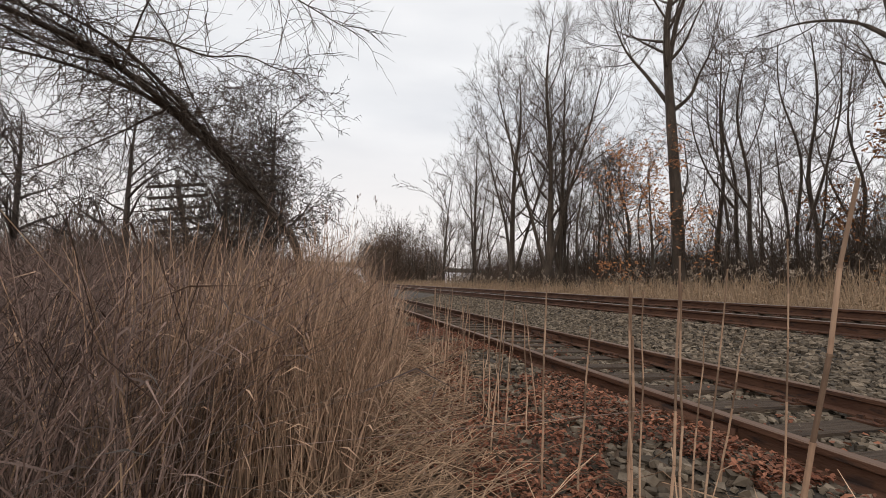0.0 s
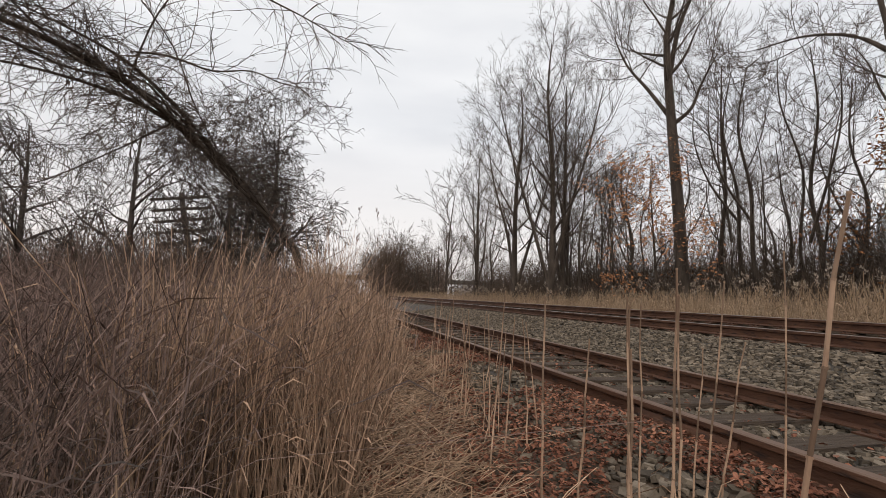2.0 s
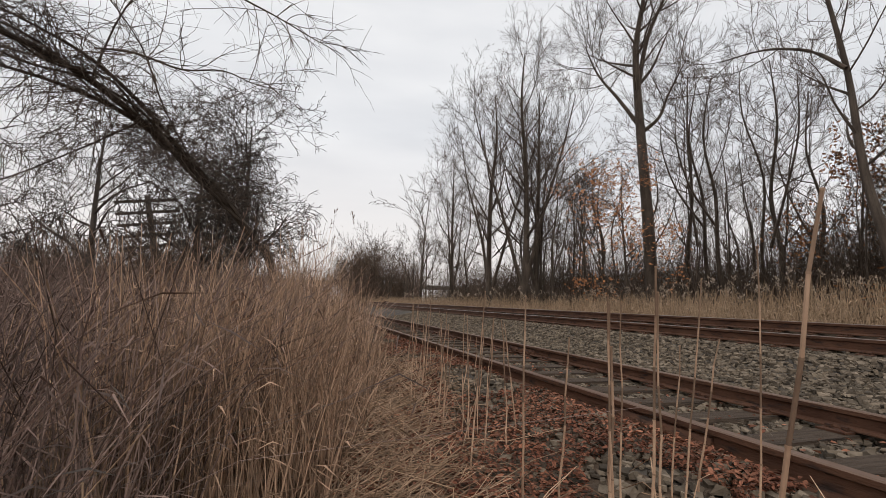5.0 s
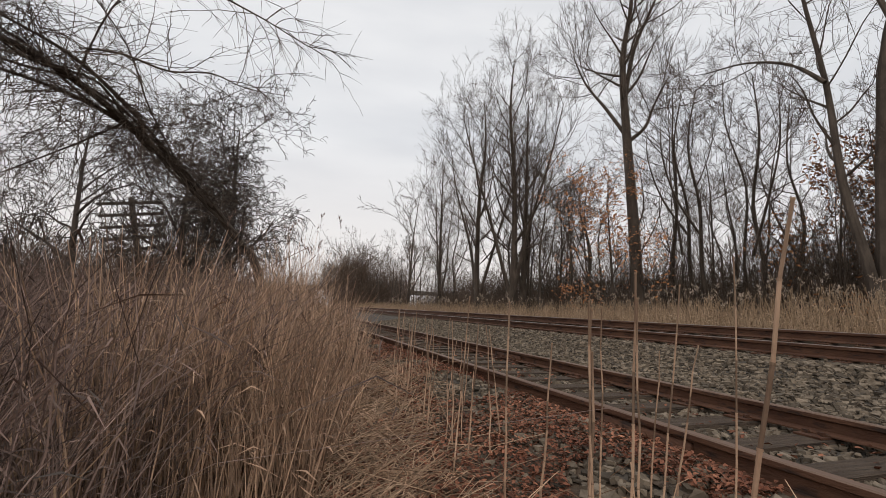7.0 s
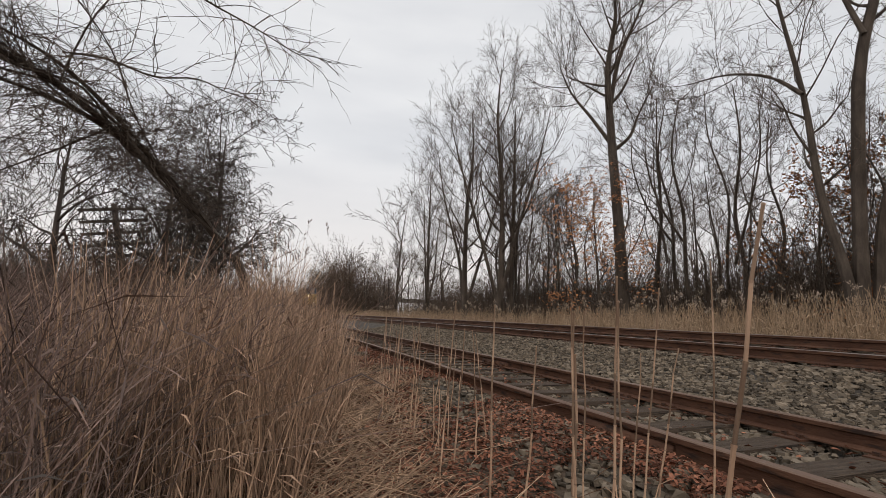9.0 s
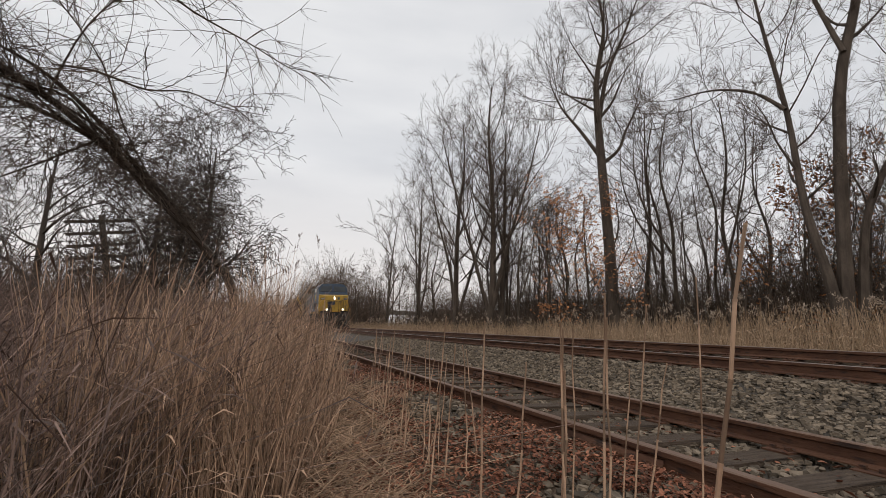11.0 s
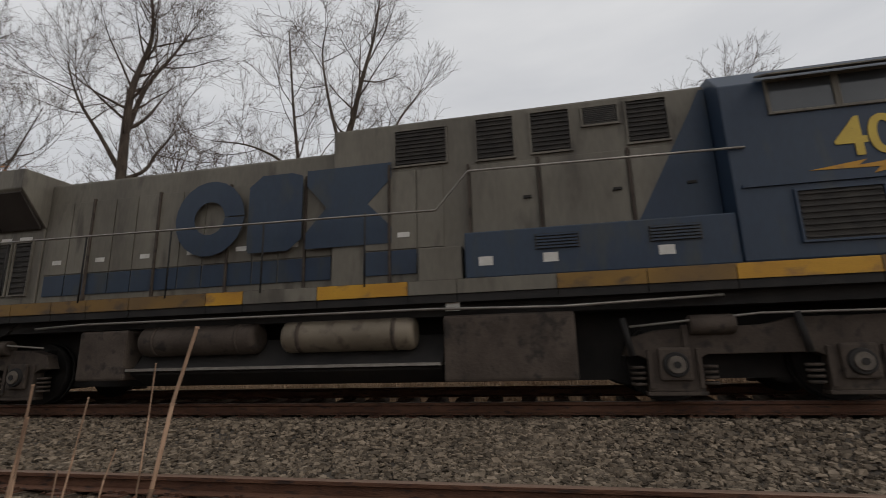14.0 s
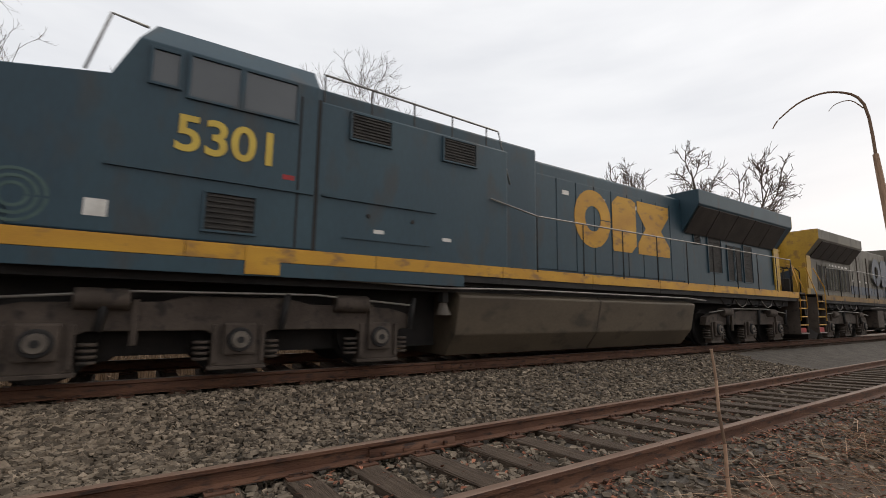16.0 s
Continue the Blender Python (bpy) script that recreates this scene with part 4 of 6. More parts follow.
for i in range(22):
    r = random.Random(500 + i)
    y = r.uniform(1.7, 3.4)
    x = edge_of_reeds(y) - 0.25 - r.random() * (0.5 + 0.55 * y)
    build_stalk(x, y, r.uniform(0.55, 1.0), (r.gauss(0.05, 0.28), r.gauss(0, 0.12)), r.uniform(0.003, 0.0055), 300 + i)
for i in range(24):
    r = random.Random(650 + i)
    y = r.uniform(1.15, 2.3)
    x = -0.25 - r.random() * (0.5 + 0.45 * y)
    build_stalk(x, y, r.uniform(0.35, 0.85), (r.gauss(-0.05, 0.35), r.gauss(0, 0.15)), r.uniform(0.0025, 0.005), 700 + i, M_STRAW)
for i in range(26):
    r = random.Random(800 + i)
    y = r.uniform(2.6, 7.5)
    build_stalk(0.75 + 0.09 * y + r.uniform(0, 0.55), y, r.uniform(0.5, 0.95), (r.gauss(0.02, 0.05), r.gauss(0, 0.05)), r.uniform(0.003, 0.0055), 400 + i)


def build_arched_stalk():
    stalk = new("reed_stalk")
    V, F = [], []
    limb(V, F, smooth_path([(0.313, -2.025, -1.100), (0.293, -2.005, 0.255), (0.293, -1.995, 0.685)]), 0.014, 0.007, 7)
    limb(V, F, smooth_path([(0.293, -1.995, 0.655), (0.298, -1.995, 0.835), (0.353, -1.985, 0.895), (0.423, -1.965, 0.895), (0.483, -1.945, 0.855), (0.503, -1.935, 0.825)]), 0.0045, 0.0015, 6)
    limb(V, F, smooth_path([(0.301, -1.995, 0.825), (0.323, -1.985, 0.855), (0.353, -1.975, 0.855), (0.373, -1.975, 0.840)]), 0.0018, 0.0008, 5)
    part_from("stem", V, F, M_REED, stalk)
    tagged(stalk, "tall dry reed with its tip arched over", "reed stalk", group="reed stalks by the path")


build_arched_stalk()


def place_heads(rng):
    y = rng.uniform(5.2, 9)
    x = edge_of_reeds(y) - rng.uniform(0.6, 1.7)
    return x, y, ground_height(x, y), rng.uniform(1.6, 2.0)


stuff("seed_heads", plume_set(46, 5, place_heads, 0.24, 0.02, 14), M_WEED, "narrow drooping seed heads over the reeds")
for i, (x, y, h) in enumerate(((0.92, 7.0, 2.2), (0.24, 6.07, 1.85), (0.03, 6.07, 1.95), (-0.12, 6.57, 2.15))):
    VF = plume_set(1, 60 + i, lambda rng, p=(x, y, h): (p[0], p[1], ground_height(p[0], p[1]), p[2]), 0.28, 0.022, 26)
    tagged(new("tall_seed_head", mesh_from("tall_seed_head", VF[0], VF[1], M_WEED)), "tall dry stalk ending in a narrow seed head", "reed stalk", group="tall seed heads")


# ---- litter on the path ----
def litter(name, count, seed, area, size, material, label, category):
    rng = random.Random(seed)
    V, F = [], []
    for _ in range(count):
        x, y = area(rng)
        z = ground_height(x, y) + rng.uniform(0.0, 0.07)
        a, s = rng.random() * 6.283, size * rng.uniform(0.55, 1.3)
        d, e = Vector((math.cos(a), math.sin(a), rng.uniform(-0.4, 0.5))), Vector((-math.sin(a), math.cos(a), rng.uniform(-0.5, 0.5)))
        p = Vector((x, y, z + s * 0.25))
        k = len(V)
        up = Vector((0, 0, s * rng.uniform(0.1, 0.45)))
        V += [p - d * s, p - d * s * 0.3 + e * s * 0.5 + up, p + d * s * 0.5 + e * s * 0.35 + up * 0.6, p + d * s, p + d * s * 0.45 - e * s * 0.4 + up, p - d * s * 0.35 - e * s * 0.45 + up * 0.4]
        F += [(k, k + 1, k + 2, k + 3), (k, k + 3, k + 4, k + 5)]
    return tagged(new(name, mesh_from(name, V, F, material)), label=label, category=category, kind="stuff")


def path_area(rng):
    """Leaves lie thick between the reeds and the rail, and thin out round a bare patch of stones."""
    while True:
        y = -9 + 21 * rng.random() if rng.random() < 0.25 else 1.6 + 9 * rng.random() ** 1.35
        x = rng.uniform(-0.35 if y > 1.5 else 0.3, 2.25) + 0.05 * max(0, y - 4)
        if noise.noise(Vector((x * 1.3, y * 0.8, 7.0))) > -0.22 + (0.35 if math.hypot(x - 1.45, (y - 3.2) * 0.6) < 0.4 else 0.0):
            return x, y


litter("fallen_leaves", 56000, 71, path_area, 0.0175, M_DEADLEAF, "curled brown fallen leaves on the path", "leaves")
litter("fallen_leaves", 1500, 72, lambda r: (r.uniform(2.4, 3.8), -8 + 22 * r.random()), 0.027, M_DEADLEAF, "stray brown leaves between the rails", "leaves")


def straw_mat(count, seed, area, label):
    rng = random.Random(seed)
    V, F = [], []
    for _ in range(count):
        x, y = area(rng)
        z = ground_height(x, y) + 0.015 + abs(rng.gauss(0, 0.045))
        a = rng.gauss(0.9, 0.9)
        ln = rng.uniform(0.15, 0.7)
        p = Vector((x, y, z))
        pts = [p, p + Vector((math.cos(a), math.sin(a), rng.uniform(0, 0.5))) * ln * 0.5, p + Vector((math.cos(a + rng.gauss(0, 0.3)), math.sin(a), rng.uniform(-0.15, 0.3))) * ln]
        limb(V, F, pts, 0.0034, 0.0016, 3)
    return tagged(new("dead_grass", mesh_from("dead_grass", V, F, M_STRAW)), label=label, category="grass", kind="stuff")


straw_mat(2100, 81, lambda r: (lambda y: (edge_of_reeds(y) + r.gauss(0.08, 0.27), y))(1.6 + 5.2 * r.random() ** 1.3), "flattened straw and dead grass beside the reeds")
straw_mat(1500, 82, lambda r: (r.uniform(-0.2, 1.7), r.uniform(-9, 1.6)), "dead grass on the path")


def place_dark(rng):
    y = rng.uniform(0.7, 2.6)
    return -0.75 - 0.45 * y - 1.8 * rng.random(), y, -1.2, rng.uniform(0.5, 1.05)


stuff("bramble", scatter_blades(2300, 91, place_dark, 1.1, 0.0032, 0.4, 0.5, 5, 2, leafw=1.1), M_DARKTWIG, "dark leafless bramble close by", "bramble")


def old_tie():
    ob = new("cut_tie_end", tie_mesh(77))
    ob.matrix_world = pose(2.22, 2.45, -0.98, 0, 4, 62) @ Matrix.Diagonal((0.13, 1.0, 0.8, 1))
    tagged(ob, "short cut end of a dark wooden tie lying by the rail", "wood block")


old_tie()


# ---- far things ----
M_WALL = mat("pale_metal_siding", (0.62, 0.62, 0.60), (0.52, 0.52, 0.50), 0.4, rough=0.6, stretch=(1, 1, 0.3))
M_ROOF = mat("grey_roofing", (0.3, 0.3, 0.3), (0.24, 0.24, 0.24), 0.5)
M_GREEN = mat("green_tarp", (0.05, 0.22, 0.16), (0.04, 0.16, 0.12), 0.8, rough=0.6)
M_CONCRETE = mat("dark_bridge_steel", (0.10, 0.09, 0.08), (0.14, 0.125, 0.11), 0.4)
M_DOORRED = mat("brown_door", (0.16, 0.06, 0.045), (0.12, 0.045, 0.035), 1.0)


def build_shed():
    shed = empty("warehouse", (0, 0, 0))
    part("wall", box_bm(44, 62, 44, 72, -1.8, 4.6), M_WALL, shed)
    part("roof", box_bm(43.7, 62.3, 43.7, 72.3, 4.6, 4.9), M_WALL, shed)
    for y in (50, 58, 66):
        part("door", box_bm(43.93, 44.0, y, y + 2.4, -1.8, 1.6), M_DOORRED, shed)
    for y in (46, 54, 62, 70):
        w = part("window", box_bm(43.94, 44.0, y - 0.8, y + 0.8, 1.6, 2.8), M_ROOF, shed)
    tagged(shed, "long low white warehouse seen between the trees", "building")


build_shed()


def build_container():
    box = empty("green_container", (36, 88, -1.5))
    part("body", box_bm(-3, 3, -1.2, 1.2, 0, 4.6, bevel=0.05), M_GREEN, box)
    for k in range(16):
        part("rib", box_bm(-2.9 + 0.37 * k, -2.75 + 0.37 * k, -1.26, -1.2, 0.2, 4.4), M_GREEN, box)
    tagged(box, "green corrugated container behind the far trees", "container")


build_container()


def build_bridge():
    b = empty("road_overpass", (0, 0, 0))
    part("deck", box_bm(-70, 210, 318, 328, 9.6, 11.4), M_CONCRETE, b)
    for y in (318.2, 327.8):
        part("parapet", box_bm(-70, 210, y - 0.15, y + 0.15, 11.4, 12.4), M_CONCRETE, b)
    for x in (-50, -20, 8, 50, 82, 114, 146, 178):
        part("pier", box_bm(x - 0.9, x + 0.9, 319, 327, -3, 9.6), M_CONCRETE, b)
    tagged(b, "distant road bridge across the line", "bridge")


build_bridge()


# ---- the train ----
M_BLUE = mat("dark_blue_paint", (0.014, 0.028, 0.055), (0.022, 0.038, 0.063), 0.9, rough=0.45, c3=(0.032, 0.04, 0.048), fine=20, spec=0.4, stretch=(1, 1, 0.4))
M_NAVY = mat("faded_navy_paint", (0.015, 0.040, 0.058), (0.023, 0.053, 0.070), 0.8, rough=0.48, c3=(0.030, 0.040, 0.046), fine=20, spec=0.4, stretch=(1, 1, 0.4))
M_GREY = mat("grimy_grey_paint", (0.17, 0.155, 0.125), (0.115, 0.103, 0.084), 1.1, rough=0.6, c3=(0.085, 0.075, 0.062), fine=18, stretch=(1, 1, 0.3))
M_YELLOW = mat("chipped_yellow_paint", (0.43, 0.265, 0.03), (0.33, 0.195, 0.027), 1.4, rough=0.5, c3=(0.24, 0.14, 0.04), fine=22, spec=0.4)
M_STRIPE = mat("worn_yellow_stripe", (0.50, 0.27, 0.028), (0.40, 0.20, 0.025), 2.0, rough=0.5, c3=(0.24, 0.13, 0.045), stretch=(1, 0.5, 1))
M_DULL = mat("dirt_dulled_stripe", (0.22, 0.125, 0.03), (0.14, 0.085, 0.035), 1.5, rough=0.6, c3=(0.08, 0.055, 0.035), stretch=(1, 0.6, 1))
M_LEMON = mat("lemon_yellow_paint", (0.55, 0.40, 0.07), (0.47, 0.33, 0.06), 2.0, rough=0.5)
M_GRIME = mat("brake_dust_grime", (0.05, 0.038, 0.03), (0.08, 0.062, 0.05), 2.2, rough=0.85, c3=(0.03, 0.025, 0.021), bump=0.3, fine=25)
M_PLOW = mat("dull_plow_steel", (0.03, 0.024, 0.02), (0.045, 0.036, 0.03), 2.0, rough=0.7, bump=0.2)
M_BLACK = mat("black_underframe", (0.016, 0.015, 0.015), (0.028, 0.025, 0.023), 2.0, rough=0.8, bump=0.2)
M_GRILLE = mat("dark_grille", (0.026, 0.024, 0.022), (0.044, 0.039, 0.034), 4.0, rough=0.7, bump=0.4, fine=70)
M_STEEL = mat("bare_grey_steel", (0.22, 0.20, 0.18), (0.30, 0.28, 0.25), 5.0, rough=0.45, metal=0.5)
M_TANK = mat("dusty_fuel_tank", (0.105, 0.082, 0.056), (0.072, 0.056, 0.04), 0.9, rough=0.6, c3=(0.05, 0.04, 0.03), fine=20, stretch=(1, 0.6, 1))
M_RESERVOIR = mat("dusty_air_tank", (0.21, 0.175, 0.13), (0.14, 0.115, 0.085), 1.6, rough=0.6, c3=(0.09, 0.072, 0.055))
M_CAP = mat("dusty_bearing_steel", (0.13, 0.11, 0.09), (0.085, 0.07, 0.058), 8.0, rough=0.6)
M_RING = mat("faded_ring_paint", (0.07, 0.11, 0.10), (0.05, 0.085, 0.08), 6.0, rough=0.6)
M_WHITE = mat("white_label", (0.62, 0.60, 0.56), (0.5, 0.48, 0.44), 6.0, rough=0.6)
M_RED = mat("red_paint", (0.35, 0.03, 0.03), (0.25, 0.025, 0.025), 5.0, rough=0.5)
M_HOSE = mat("pale_rubber_hose", (0.28, 0.27, 0.25), (0.2, 0.19, 0.18), 5.0, rough=0.7)
M_GLASS = mat("cab_window_glass", (0.05, 0.055, 0.06), (0.07, 0.075, 0.08), 0.6, rough=0.08, spec=0.6)
M_LAMP = glow("lit_headlamp", (1.0, 0.80, 0.5), 5.0)
M_LENS = glow("ditch_lamp", (1.0, 0.88, 0.68), 4.0)


def plate(name, parent, side, y0, y1, z0, z1, x, material, thick=0.02, bevel=0.006, label=""):
    """A thin panel on the flank at distance x from the middle, on side -1 or 1."""
    return part(name, box_bm(side * x, side * (x + thick), y0, y1, z0, z1, bevel=bevel), material, parent, label)


def flat_shape(name, parent, side, pts, x, material, thick=0.006, label=""):
    """A flat painted shape of (y, z) outline on a flank."""
    return part(name, prism_bm(pts, "x", side * x, side * (x + thick)), material, parent, label)


def lettering(name, parent, text, size, side, y, z, x, material, label, ends=False):
    """Painted characters on a flank, centred on (y, z)."""
    cu = bpy.data.curves.new("characters", "FONT")
    cu.body, cu.size, cu.extrude, cu.align_x, cu.align_y, cu.offset = text, size, 0.004, "CENTER", "CENTER", 0.012
    tmp = bpy.data.objects.new("characters", cu)
    scene.collection.objects.link(tmp)
    me = bpy.data.meshes.new_from_object(tmp.evaluated_get(bpy.context.evaluated_depsgraph_get()))
    bpy.data.objects.remove(tmp)
    me.materials.clear()
    me.materials.append(material)
    ob = new(name, me)
    ob.parent = parent
    ob.matrix_basis = Matrix.Translation((side * x, y, z)) @ (Matrix(((0, 0, -1, 0), (-1, 0, 0, 0), (0, 1, 0, 0), (0, 0, 0, 1))) if side < 0 else Matrix(((0, 0, 1, 0), (1, 0, 0, 0), (0, 1, 0, 0), (0, 0, 0, 1))))
    return tagged(ob, label=label)


def ring_outline(cy, cz, ry, rz, width, a0, a1, n=22):
    outer = [(cy + ry * math.cos(a0 + (a1 - a0) * i / n), cz + rz * math.sin(a0 + (a1 - a0) * i / n)) for i in range(n + 1)]
    inner = [(cy + (ry - width) * math.cos(a0 + (a1 - a0) * i / n), cz + (rz - width) * math.sin(a0 + (a1 - a0) * i / n)) for i in range(n, -1, -1)]
    return outer + inner


def emblem(parent, side, y0, y1, z0, z1, x, material, label):
    """The big painted emblem as plain bold shapes: a ring, a rounded block and a waisted block."""
    w, h, m = (y1 - y0), (z1 - z0), (z0 + z1) / 2
    f = (lambda u: y1 - u * w) if side < 0 else (lambda u: y0 + u * w)

    def shape(pts):
        flat_shape("emblem", parent, side, [(f(u), z0 + v * h) for u, v in pts], x, material, 0.005, label)
    o = ring_outline(0.17, 0.5, 0.17, 0.5, 0.0, 0.02, 6.26)[:23]
    i = ring_outline(0.17, 0.5, 0.075, 0.22, 0.0, 0.02, 6.26)[:23]
    shape(o + i[::-1])
    shape([(0.37, 0.0), (0.55, 0.0), (0.61, 0.14), (0.61, 0.95), (0.56, 1.0), (0.42, 1.0), (0.36, 0.86), (0.36, 0.04)])
    shape([(0.63, 0.0), (1.0, 0.0), (1.0, 0.2), (0.9, 0.5), (1.0, 0.8), (1.0, 1.0), (0.63, 1.0), (0.63, 0.8), (0.72, 0.5), (0.63, 0.2)])


WHEELSETS = []


def build_truck(loco, y_mid, spacing):
    """A three-axle truck: side frames with pedestals, springs, wheelsets, brake cylinders and a transom."""
    truck = new("truck")
    truck.parent, truck.location = loco, (0, y_mid, 0)
    for s in (-1, 1):
        half = spacing + 0.62
        prof = [(-half, 0.62), (-half + 0.1, 0.86), (-half + 0.45, 0.95)]
        prof += [(-0.95, 0.98), (-0.6, 1.06), (0.6, 1.06), (0.95, 0.98), (half - 0.45, 0.95), (half - 0.1, 0.86), (half, 0.62)]
        low = []
        for c in (spacing, 0.0, -spacing):
            low += [(c + 0.42, 0.62), (c + 0.30, 0.56), (c + 0.34, 0.16), (c - 0.34, 0.16), (c - 0.30, 0.56), (c - 0.42, 0.62)]
        part("side_frame", prism_bm(prof + low, "x", s * 1.02, s * 1.2, bevel=0.015), M_GRIME, truck, "cast side frame caked in brown brake dust")
        for c in (spacing, 0.0, -spacing):
            part("journal_box", box_bm(s * 1.2, s * 1.27, c - 0.2, c + 0.2, 0.3, 0.72, bevel=0.03), M_GRIME, truck)
            cap = part("bearing_cap", cyl_bm((s * 1.25, c, 0.5), (s * 1.31, c, 0.5), 0.165, 18, 0.155, bevel=0.01), M_BLACK, truck)
            part("cap_plate", cyl_bm((s * 1.31, c, 0.5), (s * 1.335, c, 0.5), 0.115, 18, 0.105), M_CAP, cap, "dusty round bearing plate")
            part("cap_hub", cyl_bm((s * 1.335, c, 0.5), (s * 1.35, c, 0.5), 0.045, 10), M_BLACK, cap)
            part("pedestal_rib", box_bm(s * 1.2, s * 1.235, c - 0.33, c - 0.27, 0.2, 0.7, bevel=0.01), M_GRIME, truck)
            part("pedestal_rib", box_bm(s * 1.2, s * 1.235, c + 0.27, c + 0.33, 0.2, 0.7, bevel=0.01), M_GRIME, truck)
            part("pedestal_tie", box_bm(s * 1.03, s * 1.21, c - 0.36, c + 0.36, 0.11, 0.16, bevel=0.01), M_GRIME, truck)
            part("damper", cyl_bm((s * 1.27, c + 0.52, 0.62), (s * 1.27, c + 0.6, 1.12), 0.045, 8), M_BLACK, truck)
            for d in (-0.44, 0.44):
                bm = bmesh.new()
                for k in range(4):
                    cyl_bm((s * 1.12, c + d, 0.24 + 0.07 * k), (s * 1.12, c + d, 0.275 + 0.07 * k), 0.10, 10, bm=bm)
                part("coil_spring", bm, M_GRIME, truck)
        for c in (-1.5, 1.5):
            part("brake_cylinder", cyl_bm((s * 1.22, c * spacing / 2 - 0.25, 1.0), (s * 1.22, c * spacing / 2 + 0.3, 1.0), 0.13, 12, bevel=0.03), M_GRIME, truck)
            part("brake_lever", box_bm(s * 1.2, s * 1.26, c * spacing / 2 + 0.32, c * spacing / 2 + 0.4, 0.45, 1.0, bevel=0.015), M_GRIME, truck)
        part("brake_pipe", tube_bm([(s * 1.28, -half + 0.1, 0.98), (s * 1.28, -1.2, 1.1), (s * 1.28, 1.0, 1.12), (s * 1.28, half - 0.1, 1.0)], 0.018), M_STEEL, truck)
    part("transom", box_bm(-1.02, 1.02, -spacing - 0.3, spacing + 0.3, 0.75, 0.95), M_BLACK, truck)
    for c in (spacing, 0.0, -spacing):
        part("traction_motor", cyl_bm((-0.6, c + 0.5, 0.55), (0.6, c + 0.5, 0.55), 0.36, 14, bevel=0.04), M_BLACK, truck)
    for c in (spacing, 0.0, -spacing):
        bm = bmesh.new()
        for s in (-1, 1):
            cyl_bm((s * 0.70, 0, 0), (s * 0.83, 0, 0), 0.533, 28, bm=bm)
            cyl_bm((s * 0.66, 0, 0), (s * 0.70, 0, 0), 0.56, 28, bm=bm)
        cyl_bm((-0.7, 0, 0), (0.7, 0, 0), 0.09, 10, bm=bm)
        ob = part("wheelset", bm, M_BLACK, truck, "steel wheelset worn bright on the treads")
        ob.location = (0, c, 0.535)
        WHEELSETS.append(ob)
    return truck


def build_steps(loco, y0, y1, yellow):
    """Four treads in a side well at each corner, with edge strips and grab rails."""
    lo, hi = min(y0, y1), max(y0, y1)
    for s in (-1, 1):
        part("step_well", box_bm(s * 0.85, s * 0.9, lo, hi, 0.3, 1.62), M_BLACK, loco)
        for y in (lo - 0.03, hi):
            part("step_side", box_bm(s * 0.88, s * 1.5, y, y + 0.03, 0.28, 1.62), M_GRIME, loco)
        for k in range(5):
            z = 0.30 + 0.29 * k
            part("step", box_bm(s * 0.9, s * (1.5 - 0.01 * k), lo + 0.01, hi - 0.01, z, z + 0.03), M_BLACK, loco)
            part("step_edge", box_bm(s * 1.5, s * 1.515, lo + 0.01, hi - 0.01, z - 0.005, z + 0.035), M_STRIPE if k else M_STEEL, loco, "yellow anti-slip edge")
        part("jack_pad", box_bm(s * 1.2, s * 1.46, lo + 0.1, hi - 0.08, 0.34, 0.5, bevel=0.01), M_RED, loco, "small red box on the lowest step")
        out, inn = (y0, y1)
        part("grab_rail", tube_bm([(s * 1.53, inn, 0.75), (s * 1.55, inn, 1.5), (s * 1.53, inn + (inn - out) * 0.1, 2.0), (s * 1.3, inn + (out - inn) * 0.25, 2.75)], 0.018), yellow, loco, "yellow grab rail")
        part("grab_rail", tube_bm([(s * 1.52, out, 1.2), (s * 1.5, out, 1.75), (s * 1.2, out + (inn - out) * 0.15, 2.75), (s * 1.0, out, 2.8)], 0.018), yellow, loco, "yellow grab rail")


